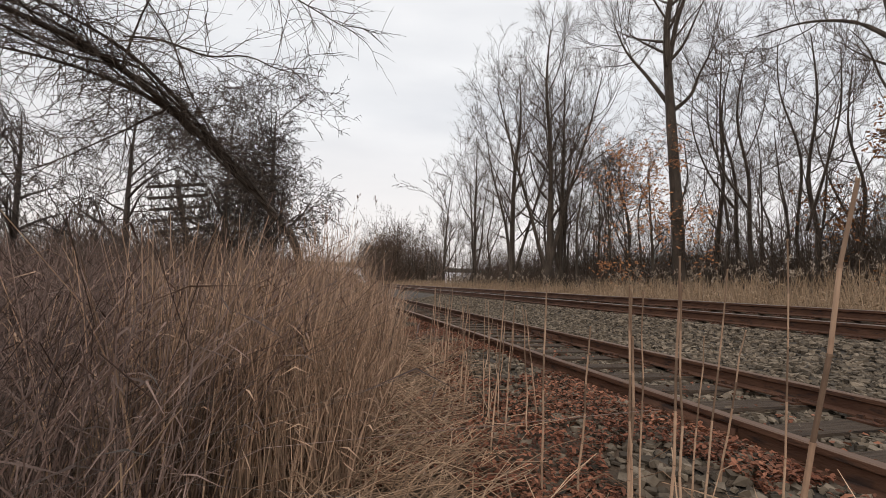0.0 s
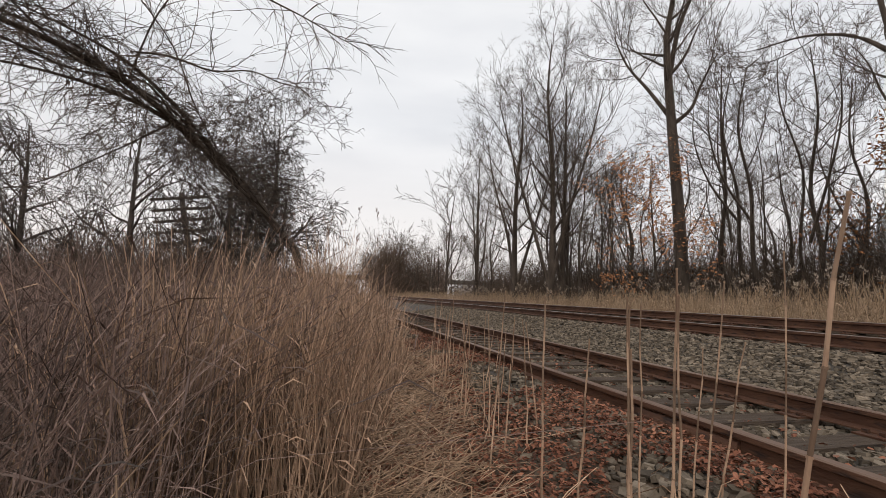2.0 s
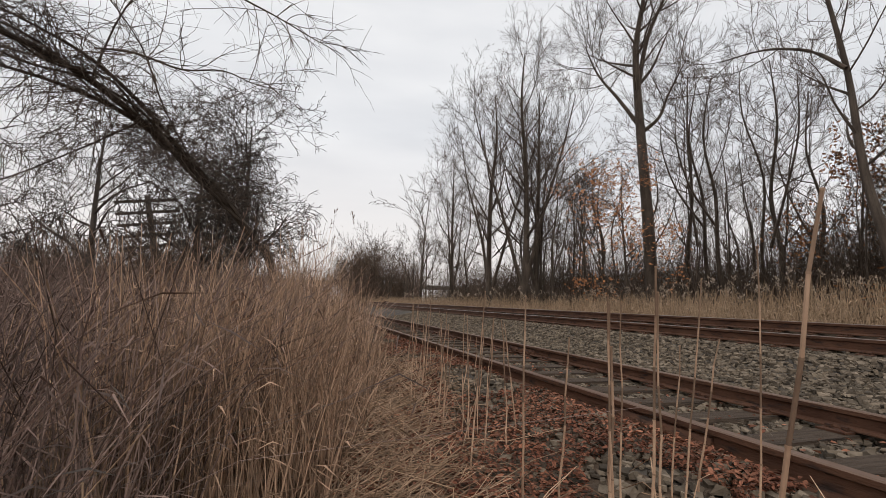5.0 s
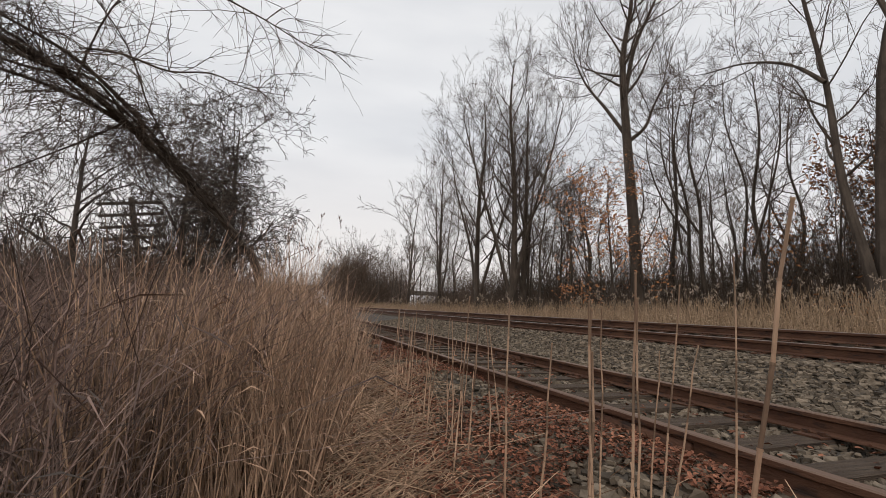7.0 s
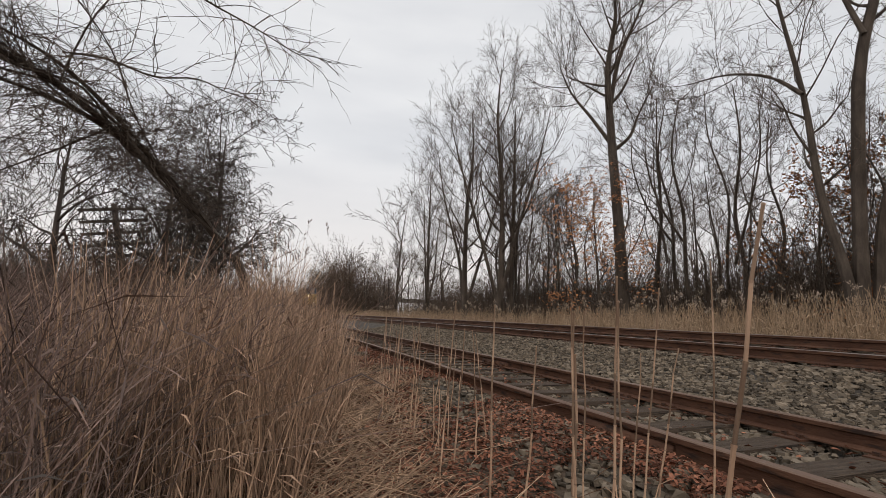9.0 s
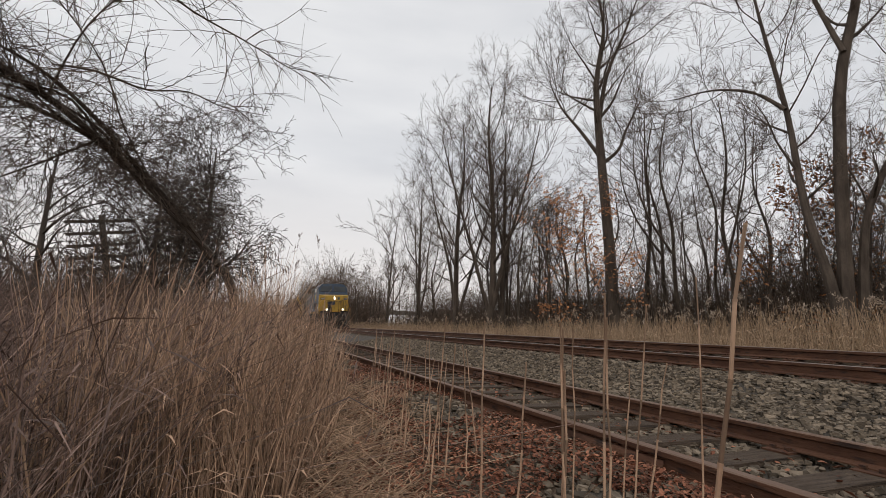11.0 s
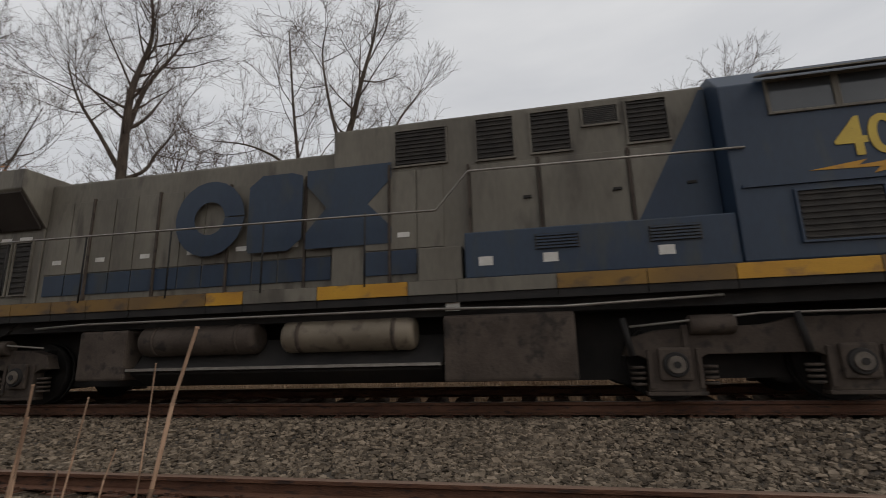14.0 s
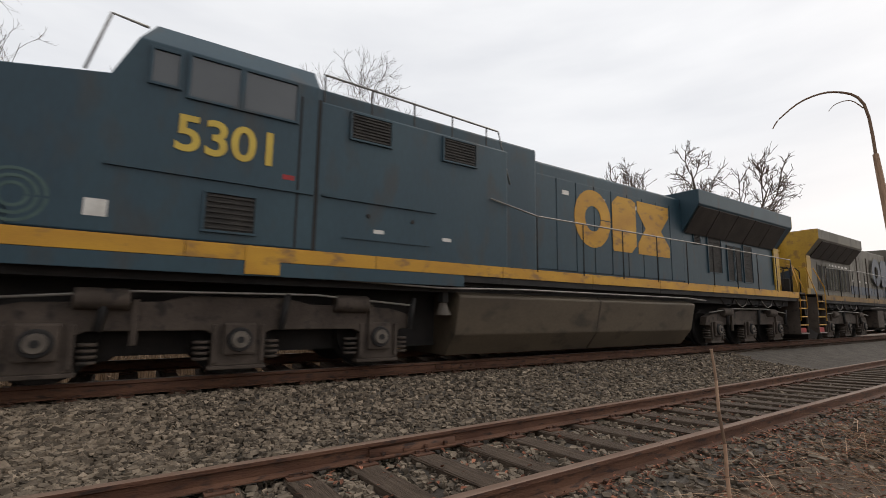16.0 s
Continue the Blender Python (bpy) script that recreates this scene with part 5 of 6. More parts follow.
def build_end(loco, y, out):
    """Plow, coupler, hoses and end rails; out is the way out of the unit along y."""
    bm = bmesh.new()
    rows = []
    for z, back, half in ((0.09, 0.0, 1.42), (0.35, 0.16, 1.46), (0.7, 0.28, 1.48), (1.05, 0.33, 1.48)):
        rows.append([bm.verts.new((x * half, y + out * ((0.55 - 0.4 * abs(x) ** 1.4) - back), z)) for x in (-1, -0.7, -0.35, 0, 0.35, 0.7, 1)])
    for a, b in zip(rows, rows[1:]):
        for k in range(6):
            bm.faces.new((a[k], a[k + 1], b[k + 1], b[k]))
    bmesh.ops.solidify(bm, geom=bm.faces[:], thickness=0.03)
    part("snow_plow", bm, M_PLOW, loco, "curved steel plow, dull and rusty")
    part("end_sill", box_bm(-1.48, 1.48, y - out * 0.15, y, 0.95, 1.62, bevel=0.02), M_BLACK, loco)
    part("coupler", box_bm(-0.16, 0.16, y, y + out * 0.75, 0.72, 1.0, bevel=0.05), M_GRIME, loco, "rusty knuckle coupler")
    part("coupler_head", box_bm(-0.24, 0.2, y + out * 0.6, y + out * 0.92, 0.66, 1.06, bevel=0.07), M_GRIME, loco)
    rng = random.Random(3)
    for k, x in enumerate((-0.95, -0.72, -0.5, 0.5, 0.75, 0.98)):
        part("air_hose", tube_bm([(x, y + out * 0.05, 1.35), (x - 0.04, y + out * 0.25, 1.25), (x - 0.1, y + out * 0.32, 0.9), (x - 0.05 + rng.uniform(-0.1, 0.1), y + out * 0.3, 0.6), (x + 0.12, y + out * 0.22, 0.5)], 0.022), M_HOSE if k in (1, 4) else M_BLACK, loco)
    for k in range(7):
        x = -1.1 + 0.35 * k
        drop = rng.uniform(0.75, 1.1)
        part("cable", tube_bm([(x, y, 1.5), (x + 0.05, y + out * 0.3, 1.45 - drop * 0.3), (x + 0.08, y + out * 0.45, 1.4 - drop * 0.75), (x + 0.02, y + out * 0.38, 1.45 - drop), (x - 0.1, y + out * 0.2, 1.5 - drop)], 0.016), M_BLACK if k % 3 else M_HOSE, loco)
    part("brake_stand", box_bm(-0.72, -0.45, y - out * 0.02, y + out * 0.16, 1.62, 2.35, bevel=0.03), M_BLACK, loco)
    for s in (-1, 1):
        part("end_rail", tube_bm([(s * 0.35, y + out * 0.1, 1.62), (s * 0.35, y + out * 0.1, 2.68), (s * 0.55, y + out * 0.12, 2.75), (s * 0.95, y + out * 0.12, 2.72), (s * 1.05, y + out * 0.1, 2.6), (s * 1.05, y + out * 0.1, 1.62)], 0.024), M_BLACK, loco)
        for x in (0.55, 0.8):
            part("end_post", tube_bm([(s * x, y + out * 0.1, 1.62), (s * x, y + out * 0.1, 2.72)], 0.018), M_BLACK, loco)


def handrail(loco, side, pts, posts, x=1.5, yellow_ends=False):
    part("handrail", tube_bm([(side * x, y, z) for y, z in pts], 0.017), M_STEEL, loco, "thin grey handrail")
    for y, z in posts:
        part("stanchion", tube_bm([(side * x, y, 1.7), (side * x, y, z)], 0.014), M_BLACK, loco)


def louvres(loco, side, y0, y1, z0, z1, x, n, material=None, frame_mat=None):
    part("grille", box_bm(side * x, side * (x + 0.012), y0, y1, z0, z1), M_GRILLE, loco)
    for k in range(n):
        z = z0 + (z1 - z0) * (k + 0.5) / n
        part("louvre", box_bm(side * (x + 0.012), side * (x + 0.03), y0 + 0.02, y1 - 0.02, z - 0.012, z + 0.012), material or M_GRILLE, loco)
    if frame_mat:
        for a, b, c, d in ((y0 - 0.03, y0, z0 - 0.03, z1 + 0.03), (y1, y1 + 0.03, z0 - 0.03, z1 + 0.03), (y0, y1, z1, z1 + 0.03), (y0, y1, z0 - 0.03, z0)):
            part("grille_frame", box_bm(side * x, side * (x + 0.035), a, b, c, d), frame_mat, loco)


def window(loco, side, y0, y1, z0, z1, x, frame_mat):
    part("window", box_bm(side * (x - 0.01), side * (x + 0.006), y0, y1, z0, z1), M_GLASS, loco, "dark tinted side window")
    for a, b, c, d in ((y0 - 0.04, y0, z0 - 0.04, z1 + 0.04), (y1, y1 + 0.04, z0 - 0.04, z1 + 0.04), (y0, y1, z1, z1 + 0.04), (y0, y1, z0 - 0.04, z0)):
        part("window_frame", box_bm(side * (x - 0.01), side * (x + 0.03), a, b, c, d, bevel=0.006), frame_mat, loco)


def build_cab(loco, paint, nose_paint, y_rear, roof=4.60, flank_paint=None, front=0.20):
    """Wide-nosed cab: lower box, sloped windscreen, chamfered roof and faceted nose."""
    prof = [(0.62, 1.75), (y_rear, 1.75), (y_rear, 3.66), (front, 3.66), (-0.12, 3.40), (0.62, 1.9)]
    part("cab_wall", prism_bm(prof, "x", -1.47, 1.47, bevel=0.02), paint, loco)
    bm = prism_bm([(-1.47, 3.62), (1.47, 3.62), (1.47, 4.2), (1.15, roof - 0.07), (0.55, roof), (-0.55, roof), (-1.15, roof - 0.07), (-1.47, 4.2)], "y", front, y_rear, bevel=0.02)
    for v in bm.verts:
        if v.co.y < front + 0.8:
            v.co.y += max(0, v.co.z - 3.62) * 0.45
    part("cab_roof", bm, paint, loco)
    # nose: a yellow wedge on each flank and a faceted front
    part("nose_flank", prism_bm([(-0.25, 1.75), (0.614, 1.75), (0.614, 1.9), (-0.126, 3.40), (-0.25, 3.36)], "x", -1.465, 1.465), flank_paint or nose_paint, loco)
    bm = prism_bm([(-1.465, -0.25), (-0.8, -0.82), (0.8, -0.82), (1.465, -0.25)], "z", 1.75, 3.36, bevel=0.02)
    for v in bm.verts:
        if v.co.z > 3.0 and v.co.y < -0.4:
            v.co.z -= 0.12
    part("nose", bm, nose_paint, loco, "yellow nose front, streaked with dirt")
    # windscreens: two panes with a centre post, set on the slope
    for s in (-1, 1):
        bm = bmesh.new()
        vs = [bm.verts.new(p) for p in ((s * 0.08, front + 0.03, 3.74), (s * 1.3, front + 0.03, 3.74), (s * 1.2, front + 0.27, 4.27), (s * 0.08, front + 0.28, 4.3))]
        bm.faces.new(vs if s > 0 else vs[::-1])
        bmesh.ops.solidify(bm, geom=bm.faces[:], thickness=0.02)
        part("windscreen", bm, M_GLASS, loco, "sloped windscreen reflecting the pale sky")
    part("wiper_bar", tube_bm([(-1.2, front - 0.08, 3.72), (0, front - 0.15, 3.72), (1.2, front - 0.08, 3.72)], 0.015), M_BLACK, loco)


def build_body(loco, p):
    """Everything behind the cab and below the deck, by a table of stations along the unit."""
    hood, end = p["hood_paint"], p["rear"]
    ya, yh, yr = p["cab_rear"], p["aux_rear"], p["rad_front"]
    half = p.get("half", 0.95)
    part("frame", box_bm(-1.40, 1.40, -0.5, end + 0.4, 1.42, 1.73), M_BLACK, loco)
    part("deck", box_bm(-1.49, 1.49, -0.9, end + 0.75, 1.70, 1.745), M_GRIME, loco)
    # side sill in segments, the paint worn unevenly
    rng = random.Random(p["seed"])
    y = -0.3
    while y < end + 0.1:
        ln = min(rng.uniform(0.5, 1.7) if p["worn"] else 2.6, end + 0.15 - y)
        for s in (-1, 1):
            plate("sill_stripe", loco, s, y, y + ln - 0.012, 1.54, 1.74, 1.48, rng.choice((M_STRIPE, M_DULL, M_DULL, M_GREY)) if p["worn"] else M_STRIPE, 0.018, 0.003, "worn yellow stripe on the side sill")
            plate("sill_edge", loco, s, y, y + ln - 0.012, 1.42, 1.535, 1.46, M_BLACK, 0.02, 0.003)
        y += ln
    # the cabin behind the cab
    part("auxiliary_cabin", box_bm(-half - 0.1, half + 0.1, ya + 0.01, yh, 1.745, p["aux_top"], bevel=0.04), hood, loco)
    if p["wide_aux"]:
        part("equipment_box", box_bm(-1.46, 1.46, ya + 0.01, yh - 1.2, 1.46, 4.02, bevel=0.03), hood, loco)
    else:
        part("equipment_box", box_bm(-1.44, 1.44, ya + 0.01, 7.5, 1.745, 2.42, bevel=0.02), M_BLUE, loco, "low blue equipment box")
    part("hood", box_bm(-half, half, yh, yr + 0.02, 1.745, p["hood_top"], bevel=0.05), hood, loco)
    part("radiator_body", box_bm(-half - 0.02, half + 0.02, yr + 0.02, end - 0.35, 1.745, 3.75, bevel=0.02), p["rad_paint"], loco)
    w = p["wing_half"]
    part("radiator_wing", prism_bm([(-half, 3.25), (-w, p["wing_low"]), (-w, p["wing_top"]), (w, p["wing_top"]), (w, p["wing_low"]), (half, 3.25)], "y", yr, end, bevel=0.02), p["rad_paint"], loco, "overhanging radiator housing with a dark grid beneath")
    # five dark sloping bays close under the wing on each flank
    for s in (-1, 1):
        bays = 5
        for k in range(bays):
            a, b2 = yr + 0.06 + (end - yr - 0.5) * k / bays, yr + 0.02 + (end - yr - 0.5) * (k + 1) / bays
            part("radiator_core", prism_bm([(s * (half + 0.05), 3.27), (s * (w - 0.04), p["wing_low"] - 0.05), (s * (w - 0.02), p["wing_low"] - 0.075), (s * (half + 0.08), 3.25)], "y", a, b2), M_PLOW, loco, "dark radiator grid under the overhang")
    part("exhaust_stack", cyl_bm((0, p["stack"], p["hood_top"] - 0.02), (0, p["stack"], p["hood_top"] + 0.24), 0.36, 20, 0.32, bevel=0.03), M_GRIME, loco)
    part("rear_end", box_bm(-half - 0.05, half + 0.05, end - 0.34, end + 0.02, 1.745, p["wing_top"] - 0.02, bevel=0.03), M_YELLOW, loco, "yellow rear end panel")
    for s in (-1, 1):
        part("rear_cheek", prism_bm([(half * s, 3.2), (s * w, p["wing_low"]), (s * w, p["wing_top"] + 0.004), (s * half, p["wing_top"] + 0.004)], "y", end, end + 0.025), M_YELLOW, loco)
        part("corner_post", box_bm(s * (half + 0.04), s * (half + 0.09), end - 0.45, end - 0.02, 2.0, 3.3), M_YELLOW, loco)
    part("rear_lamp_box", box_bm(-0.2, 0.2, end + 0.02, end + 0.28, 3.5, 3.85, bevel=0.02), M_YELLOW, loco)
    # underneath
    # a plain black block, added to close the see-through gap between the trucks
    part("underframe", box_bm(-0.62, 0.62, 0.2, end - 0.2, 0.28, 1.42), M_BLACK, loco, "plain black block added for the machinery under the deck")
    for s in (-1, 1):
        part("frame_skirt", box_bm(s * 0.62, s * 1.3, 0.3, end - 0.3, 1.24, 1.42), M_BLACK, loco)
    if p["reservoirs"]:
        for s in (-1, 1):
            for a, b, m in ((10.85, 12.95, M_GRIME), (8.3, 10.4, M_RESERVOIR)):
                part("air_reservoir", cyl_bm((s * 1.18, a, 1.03), (s * 1.18, b, 1.03), 0.25, 20, bevel=0.09), m, loco, "dusty cylindrical air reservoir")
                for yy in (a + 0.3, b - 0.3):
                    part("strap", cyl_bm((s * 1.18, yy - 0.03, 1.03), (s * 1.18, yy + 0.03, 1.03), 0.258, 20), M_GRIME, loco)
                    part("hanger", tube_bm([(s * 1.18, yy, 1.25), (s * 1.18, yy, 1.45)], 0.03), M_GRIME, loco)
            part("equipment_locker", box_bm(s * 0.9, s * 1.42, 13.12, 14.05, 0.42, 1.22, bevel=0.04), M_GRIME, loco)
            part("equipment_locker", box_bm(s * 0.9, s * 1.42, 6.05, 7.85, 0.33, 1.24, bevel=0.04), M_GRIME, loco)
            part("tank_shelf", box_bm(s * 0.9, s * 1.4, 7.9, 13.1, 0.56, 0.6), M_STEEL, loco)
            part("white_plate", box_bm(s * 1.42, s * 1.43, 7.6, 7.8, 1.3, 1.42), M_WHITE, loco)
        part("fuel_tank", prism_bm([(-0.95, 0.3), (0.95, 0.3), (1.3, 0.5), (1.3, 0.55), (0.95, 1.0), (-0.95, 1.0), (-1.3, 0.55), (-1.3, 0.5)], "y", 7.9, 13.1, bevel=0.02), M_BLACK, loco)
    else:
        part("fuel_tank", prism_bm([(-1.0, 0.12), (1.0, 0.12), (1.3, 0.5), (1.44, 1.18), (1.3, 1.26), (-1.3, 1.26), (-1.44, 1.18), (-1.3, 0.5)], "y", p["tank"][0], p["tank"][1], bevel=0.03), M_TANK, loco, "long dusty fuel tank with sloping sides")
        for s in (-1, 1):
            part("tank_strap", prism_bm([(s * 1.02, 0.115), (s * 1.305, 0.5), (s * 1.446, 1.18), (s * 1.30, 1.265)], "y", 10.4, 10.44), M_GRIME, loco)
            part("filler_cap", cyl_bm((s * 1.2, 9.2, 1.26), (s * 1.2, 9.2, 1.4), 0.07, 10), M_STEEL, loco)
            part("filler_cap", cyl_bm((s * 1.2, 12.2, 1.26), (s * 1.2, 12.2, 1.4), 0.07, 10), M_STEEL, loco)
    for s in (-1, 1):
        for k in range(5):
            y0 = p["trucks"][1] - 2 + 0.9 * k
            part("cable", tube_bm([(s * 1.3, y0, 1.44), (s * 1.32, y0 + 0.2, 1.24), (s * 1.32, y0 + 0.45, 1.17), (s * 1.32, y0 + 0.7, 1.24), (s * 1.3, y0 + 0.9, 1.44)], 0.016), M_STEEL if k % 2 else M_BLACK, loco)
        part("air_pipe", tube_bm([(s * 1.42, 4.2, 1.36), (s * 1.44, 6.2, 1.30), (s * 1.44, 8.0, 1.34), (s * 1.44, 14.0, 1.34), (s * 1.42, 15.0, 1.30)], 0.02), M_STEEL, loco)
    for y in p["trucks"]:
        build_truck(loco, y, p["axles"])
    build_steps(loco, -1.15, -0.55, M_STRIPE)
    build_steps(loco, end + 0.75, end + 0.05, M_STRIPE)
    build_end(loco, -1.15, -1)
    build_end(loco, end + 0.75, 1)


def build_lead():
    loco = new("locomotive")
    build_cab(loco, M_BLUE, M_YELLOW, 3.9)
    build_body(loco, dict(hood_paint=M_GREY, rad_paint=M_GREY, rear=20.95, cab_rear=3.9, aux_rear=9.75, rad_front=15.72, aux_top=4.48, hood_top=4.14, wing_half=1.5, wing_low=3.92, wing_top=4.30,
                          stack=14.35, reservoirs=True, wide_aux=False, trucks=(2.75, 17.55), axles=2.08, seed=5, worn=True))
    for s in (-1, 1):
        # cab flank
        window(loco, s, 2.55, 3.3, 3.74, 4.17, 1.47, M_GREY)
        window(loco, s, 1.72, 2.47, 3.74, 4.17, 1.47, M_GREY)
        part("awning", prism_bm([(s * 1.4, 4.3), (s * 1.72, 4.16), (s * 1.72, 4.18), (s * 1.4, 4.33)], "y", 1.7, 3.4), M_GREY, loco)
        part("mirror", box_bm(s * 1.5, s * 1.62, 1.45, 1.62, 3.72, 4.1, bevel=0.02), M_WHITE, loco, "pale cab wind deflector")
        lettering("number", loco, "40", 0.74, s, 2.28, 3.26, 1.478, M_LEMON, "yellow painted number 40")
        flat_shape("bolt_stripe", loco, s, [(3.0, 2.88), (2.35, 2.97), (2.45, 2.90), (1.66, 2.98), (1.9, 2.86), (2.3, 2.78), (2.22, 2.86)], 1.472, M_STRIPE, 0.006, "yellow lightning stripe")
        part("cab_ledge", box_bm(s * 1.47, s * 1.5, 1.0, 3.8, 2.72, 2.76), M_BLUE, loco)
        louvres(loco, s, 2.25, 3.2, 1.98, 2.62, 1.47, 8, M_GRILLE, M_BLUE)
        louvres(loco, s, 1.2, 2.12, 1.98, 2.62, 1.47, 8, M_GRILLE, M_BLUE)
        plate("pale_patch", loco, s, 0.25, 0.72, 1.92, 2.2, 1.47, M_WHITE, 0.006, 0.0, "pale primer patch on the flank")
        plate("primer_patch", loco, s, 0.78, 1.25, 1.88, 2.12, 1.47, M_STRIPE, 0.006, 0.0)
        plate("marker_plate", loco, s, -0.12, 0.1, 1.58, 1.7, 1.5, M_WHITE, 0.006, 0.0)
        # upper grilles and doors of the cabin
        for a, b, c, d in ((7.8, 8.65, 3.72, 4.32), (6.72, 7.3, 3.68, 4.36), (5.86, 6.44, 3.7, 4.36), (5.15, 5.65, 4.06, 4.34), (4.46, 5.02, 3.7, 4.36)):
            louvres(loco, s, a, b, c, d, 1.05, 9, M_GRILLE, M_GREY)
        for a, b in ((6.4, 7.42), (5.1, 6.34), (4.1, 5.04)):
            plate("cabin_door", loco, s, a, b, 2.46, 3.6, 1.05, M_GREY, 0.022, 0.008)
            part("door_latch", box_bm(s * 1.072, s * 1.1, a + 0.1, a + 0.22, 2.98, 3.02), M_BLACK, loco)
            part("door_bar", box_bm(s * 1.05, s * 1.1, b + 0.01, b + 0.05, 2.42, 3.62), M_GRIME, loco)
        flat_shape("blue_wedge", loco, s, [(3.92, 2.43), (5.05, 2.43), (4.15, 4.1), (4.0, 4.4), (3.92, 4.4)], 1.076, M_BLUE, 0.004, "blue paint swept back from the cab")
        for a, b in ((4.35, 5.0), (5.9, 6.5)):
            louvres(loco, s, a, b, 2.1, 2.32, 1.44, 5, M_BLUE)
        for y in (4.7, 6.2, 7.1):
            plate("label", loco, s, y, y + 0.2, 1.92, 2.05, 1.44, M_WHITE, 0.004, 0)
        # hood doors with a blue band below
        ys = [7.86, 8.3, 8.75, 9.2] + [9.78 + 0.485 * k for k in range(13)]
        for k, (a, b) in enumerate(zip(ys, ys[1:])):
            x = 1.05 if b < 9.76 else 0.95
            if a < 9.7 < b:
                continue
            plate("hood_door", loco, s, a + 0.012, b - 0.012, 2.33, 3.62 if x > 1 else 3.72, x, M_GREY, 0.02, 0.008)
            plate("hood_band", loco, s, a + 0.012, b - 0.012, 1.93, 2.315, x, M_BLUE, 0.02, 0.006, "faded blue band along the hood")
            if k % 3 == 1:
                part("door_bar", box_bm(s * x, s * (x + 0.05), b - 0.02, b + 0.02, 1.8, 3.75), M_GRIME, loco)
            if k % 2:
                plate("label", loco, s, a + 0.12, a + 0.32, 2.52, 2.6, x + 0.02, M_WHITE, 0.004, 0)
        emblem(loco, s, 8.72, 12.72, 2.44, 3.80, 1.074, M_BLUE, "big faded blue painted emblem")
        # filter doors under the radiator
        ys = [15.9, 16.4, 16.85, 17.25, 17.63, 18.01, 18.31, 18.78, 19.21, 19.75]
        for a, b in zip(ys, ys[1:]):
            louvres(loco, s, a + 0.06, b - 0.06, 2.0, 3.0, 0.97, 10, M_GRILLE, M_GREY)
            plate("label", loco, s, a + 0.1, b - 0.1, 3.04, 3.12, 0.97, M_WHITE if int(a * 7) % 3 == 0 else M_GREY, 0.006, 0)
        handrail(loco, s, [(20.6, 2.3), (20.5, 2.8), (16.1, 2.88), (7.9, 2.78), (7.4, 3.34), (3.7, 3.28)], [(y, 2.84) for y in (9.0, 10.7, 12.4, 14.1, 15.8, 17.4, 19.0, 20.5)])
        part("equipment_shelf", box_bm(s * 1.05, s * 1.4, 7.55, 8.2, 1.745, 2.25, bevel=0.02), M_GREY, loco)
    # nose front
    part("headlamp_housing", box_bm(-0.16, 0.1, -0.87, -0.80, 2.86, 3.22, bevel=0.015), M_BLACK, loco)
    for z in (2.95, 3.13):
        part("headlamp", cyl_bm((-0.03, -0.9, z), (-0.03, -0.86, z), 0.07, 16), M_LAMP, loco, "lit headlamp")
    part("porthole", box_bm(0.28, 0.5, -0.84, -0.815, 2.86, 3.12, bevel=0.012), M_GLASS, loco)
    part("nose_door", box_bm(0.02, 0.72, -0.845, -0.815, 1.85, 2.72, bevel=0.02), M_YELLOW, loco)
    for x in (-0.62, 0.02, 0.72):
        part("nose_rail", tube_bm([(x, -0.82, 1.95), (x, -0.92, 2.0), (x, -0.92, 2.66), (x, -0.82, 2.72)], 0.018), M_BLACK, loco)
    part("nose_rail", tube_bm([(-0.62, -0.92, 2.68), (0.72, -0.92, 2.68)], 0.018), M_BLACK, loco)
    part("nose_emblem", prism_bm([(-0.68, 2.42), (-0.45, 2.3), (0.0, 2.36), (0.5, 2.28), (0.66, 2.62), (0.1, 2.7), (-0.4, 2.64), (-0.66, 2.6)], "y", -0.832, -0.822), M_BLUE, loco, "dark blue emblem on the nose")
    for x in (-0.78, 0.78):
        part("ditch_lamp_housing", cyl_bm((x, -1.16, 1.88), (x, -0.98, 1.88), 0.13, 16, bevel=0.02), M_BLACK, loco)
        part("ditch_lamp", cyl_bm((x, -1.185, 1.88), (x, -1.165, 1.88), 0.10, 16), M_LENS, loco, "lit ditch lamp")
    for s in (-1, 1):
        bm = box_bm(-0.26, 0.26, -0.02, 0.02, -0.1, 0.1, bevel=0.015)
        ob = part("number_board", bm, M_BLACK, loco)
        ob.matrix_basis = pose(s * 1.14, -0.55, 2.98, 0, 0, s * 40)
        bm = box_bm(-0.2, 0.2, -0.027, -0.02, -0.06, 0.06)
        ob = part("number_bar", bm, M_STEEL, loco)
        ob.matrix_basis = pose(s * 1.14, -0.55, 2.98, 0, 0, s * 40)
        for z in (2.2, 2.55, 3.2):
            ob = part("nose_grab", tube_bm([(-0.12, 0, 0), (-0.12, -0.05, 0), (0.12, -0.05, 0), (0.12, 0, 0)], 0.01), M_BLACK, loco)
            ob.matrix_basis = pose(s * 0.95, -0.70, z, 0, 0, s * 40)
    part("anticlimber", box_bm(-0.5, 0.5, -1.22, -1.1, 1.62, 1.74, bevel=0.02), M_STRIPE, loco)
    flat = prism_bm([(-0.5, 2.35), (0.5, 2.3), (0.5, 2.72), (0.1, 2.6), (-0.5, 2.75)], "y", 20.972, 20.98)
    part("rear_emblem", flat, M_BLUE, loco, "dark blue emblem on the rear end")
    return tagged(loco, "lead diesel locomotive, grimy grey with blue cab and yellow nose", "locomotive", group="locomotives of the train")


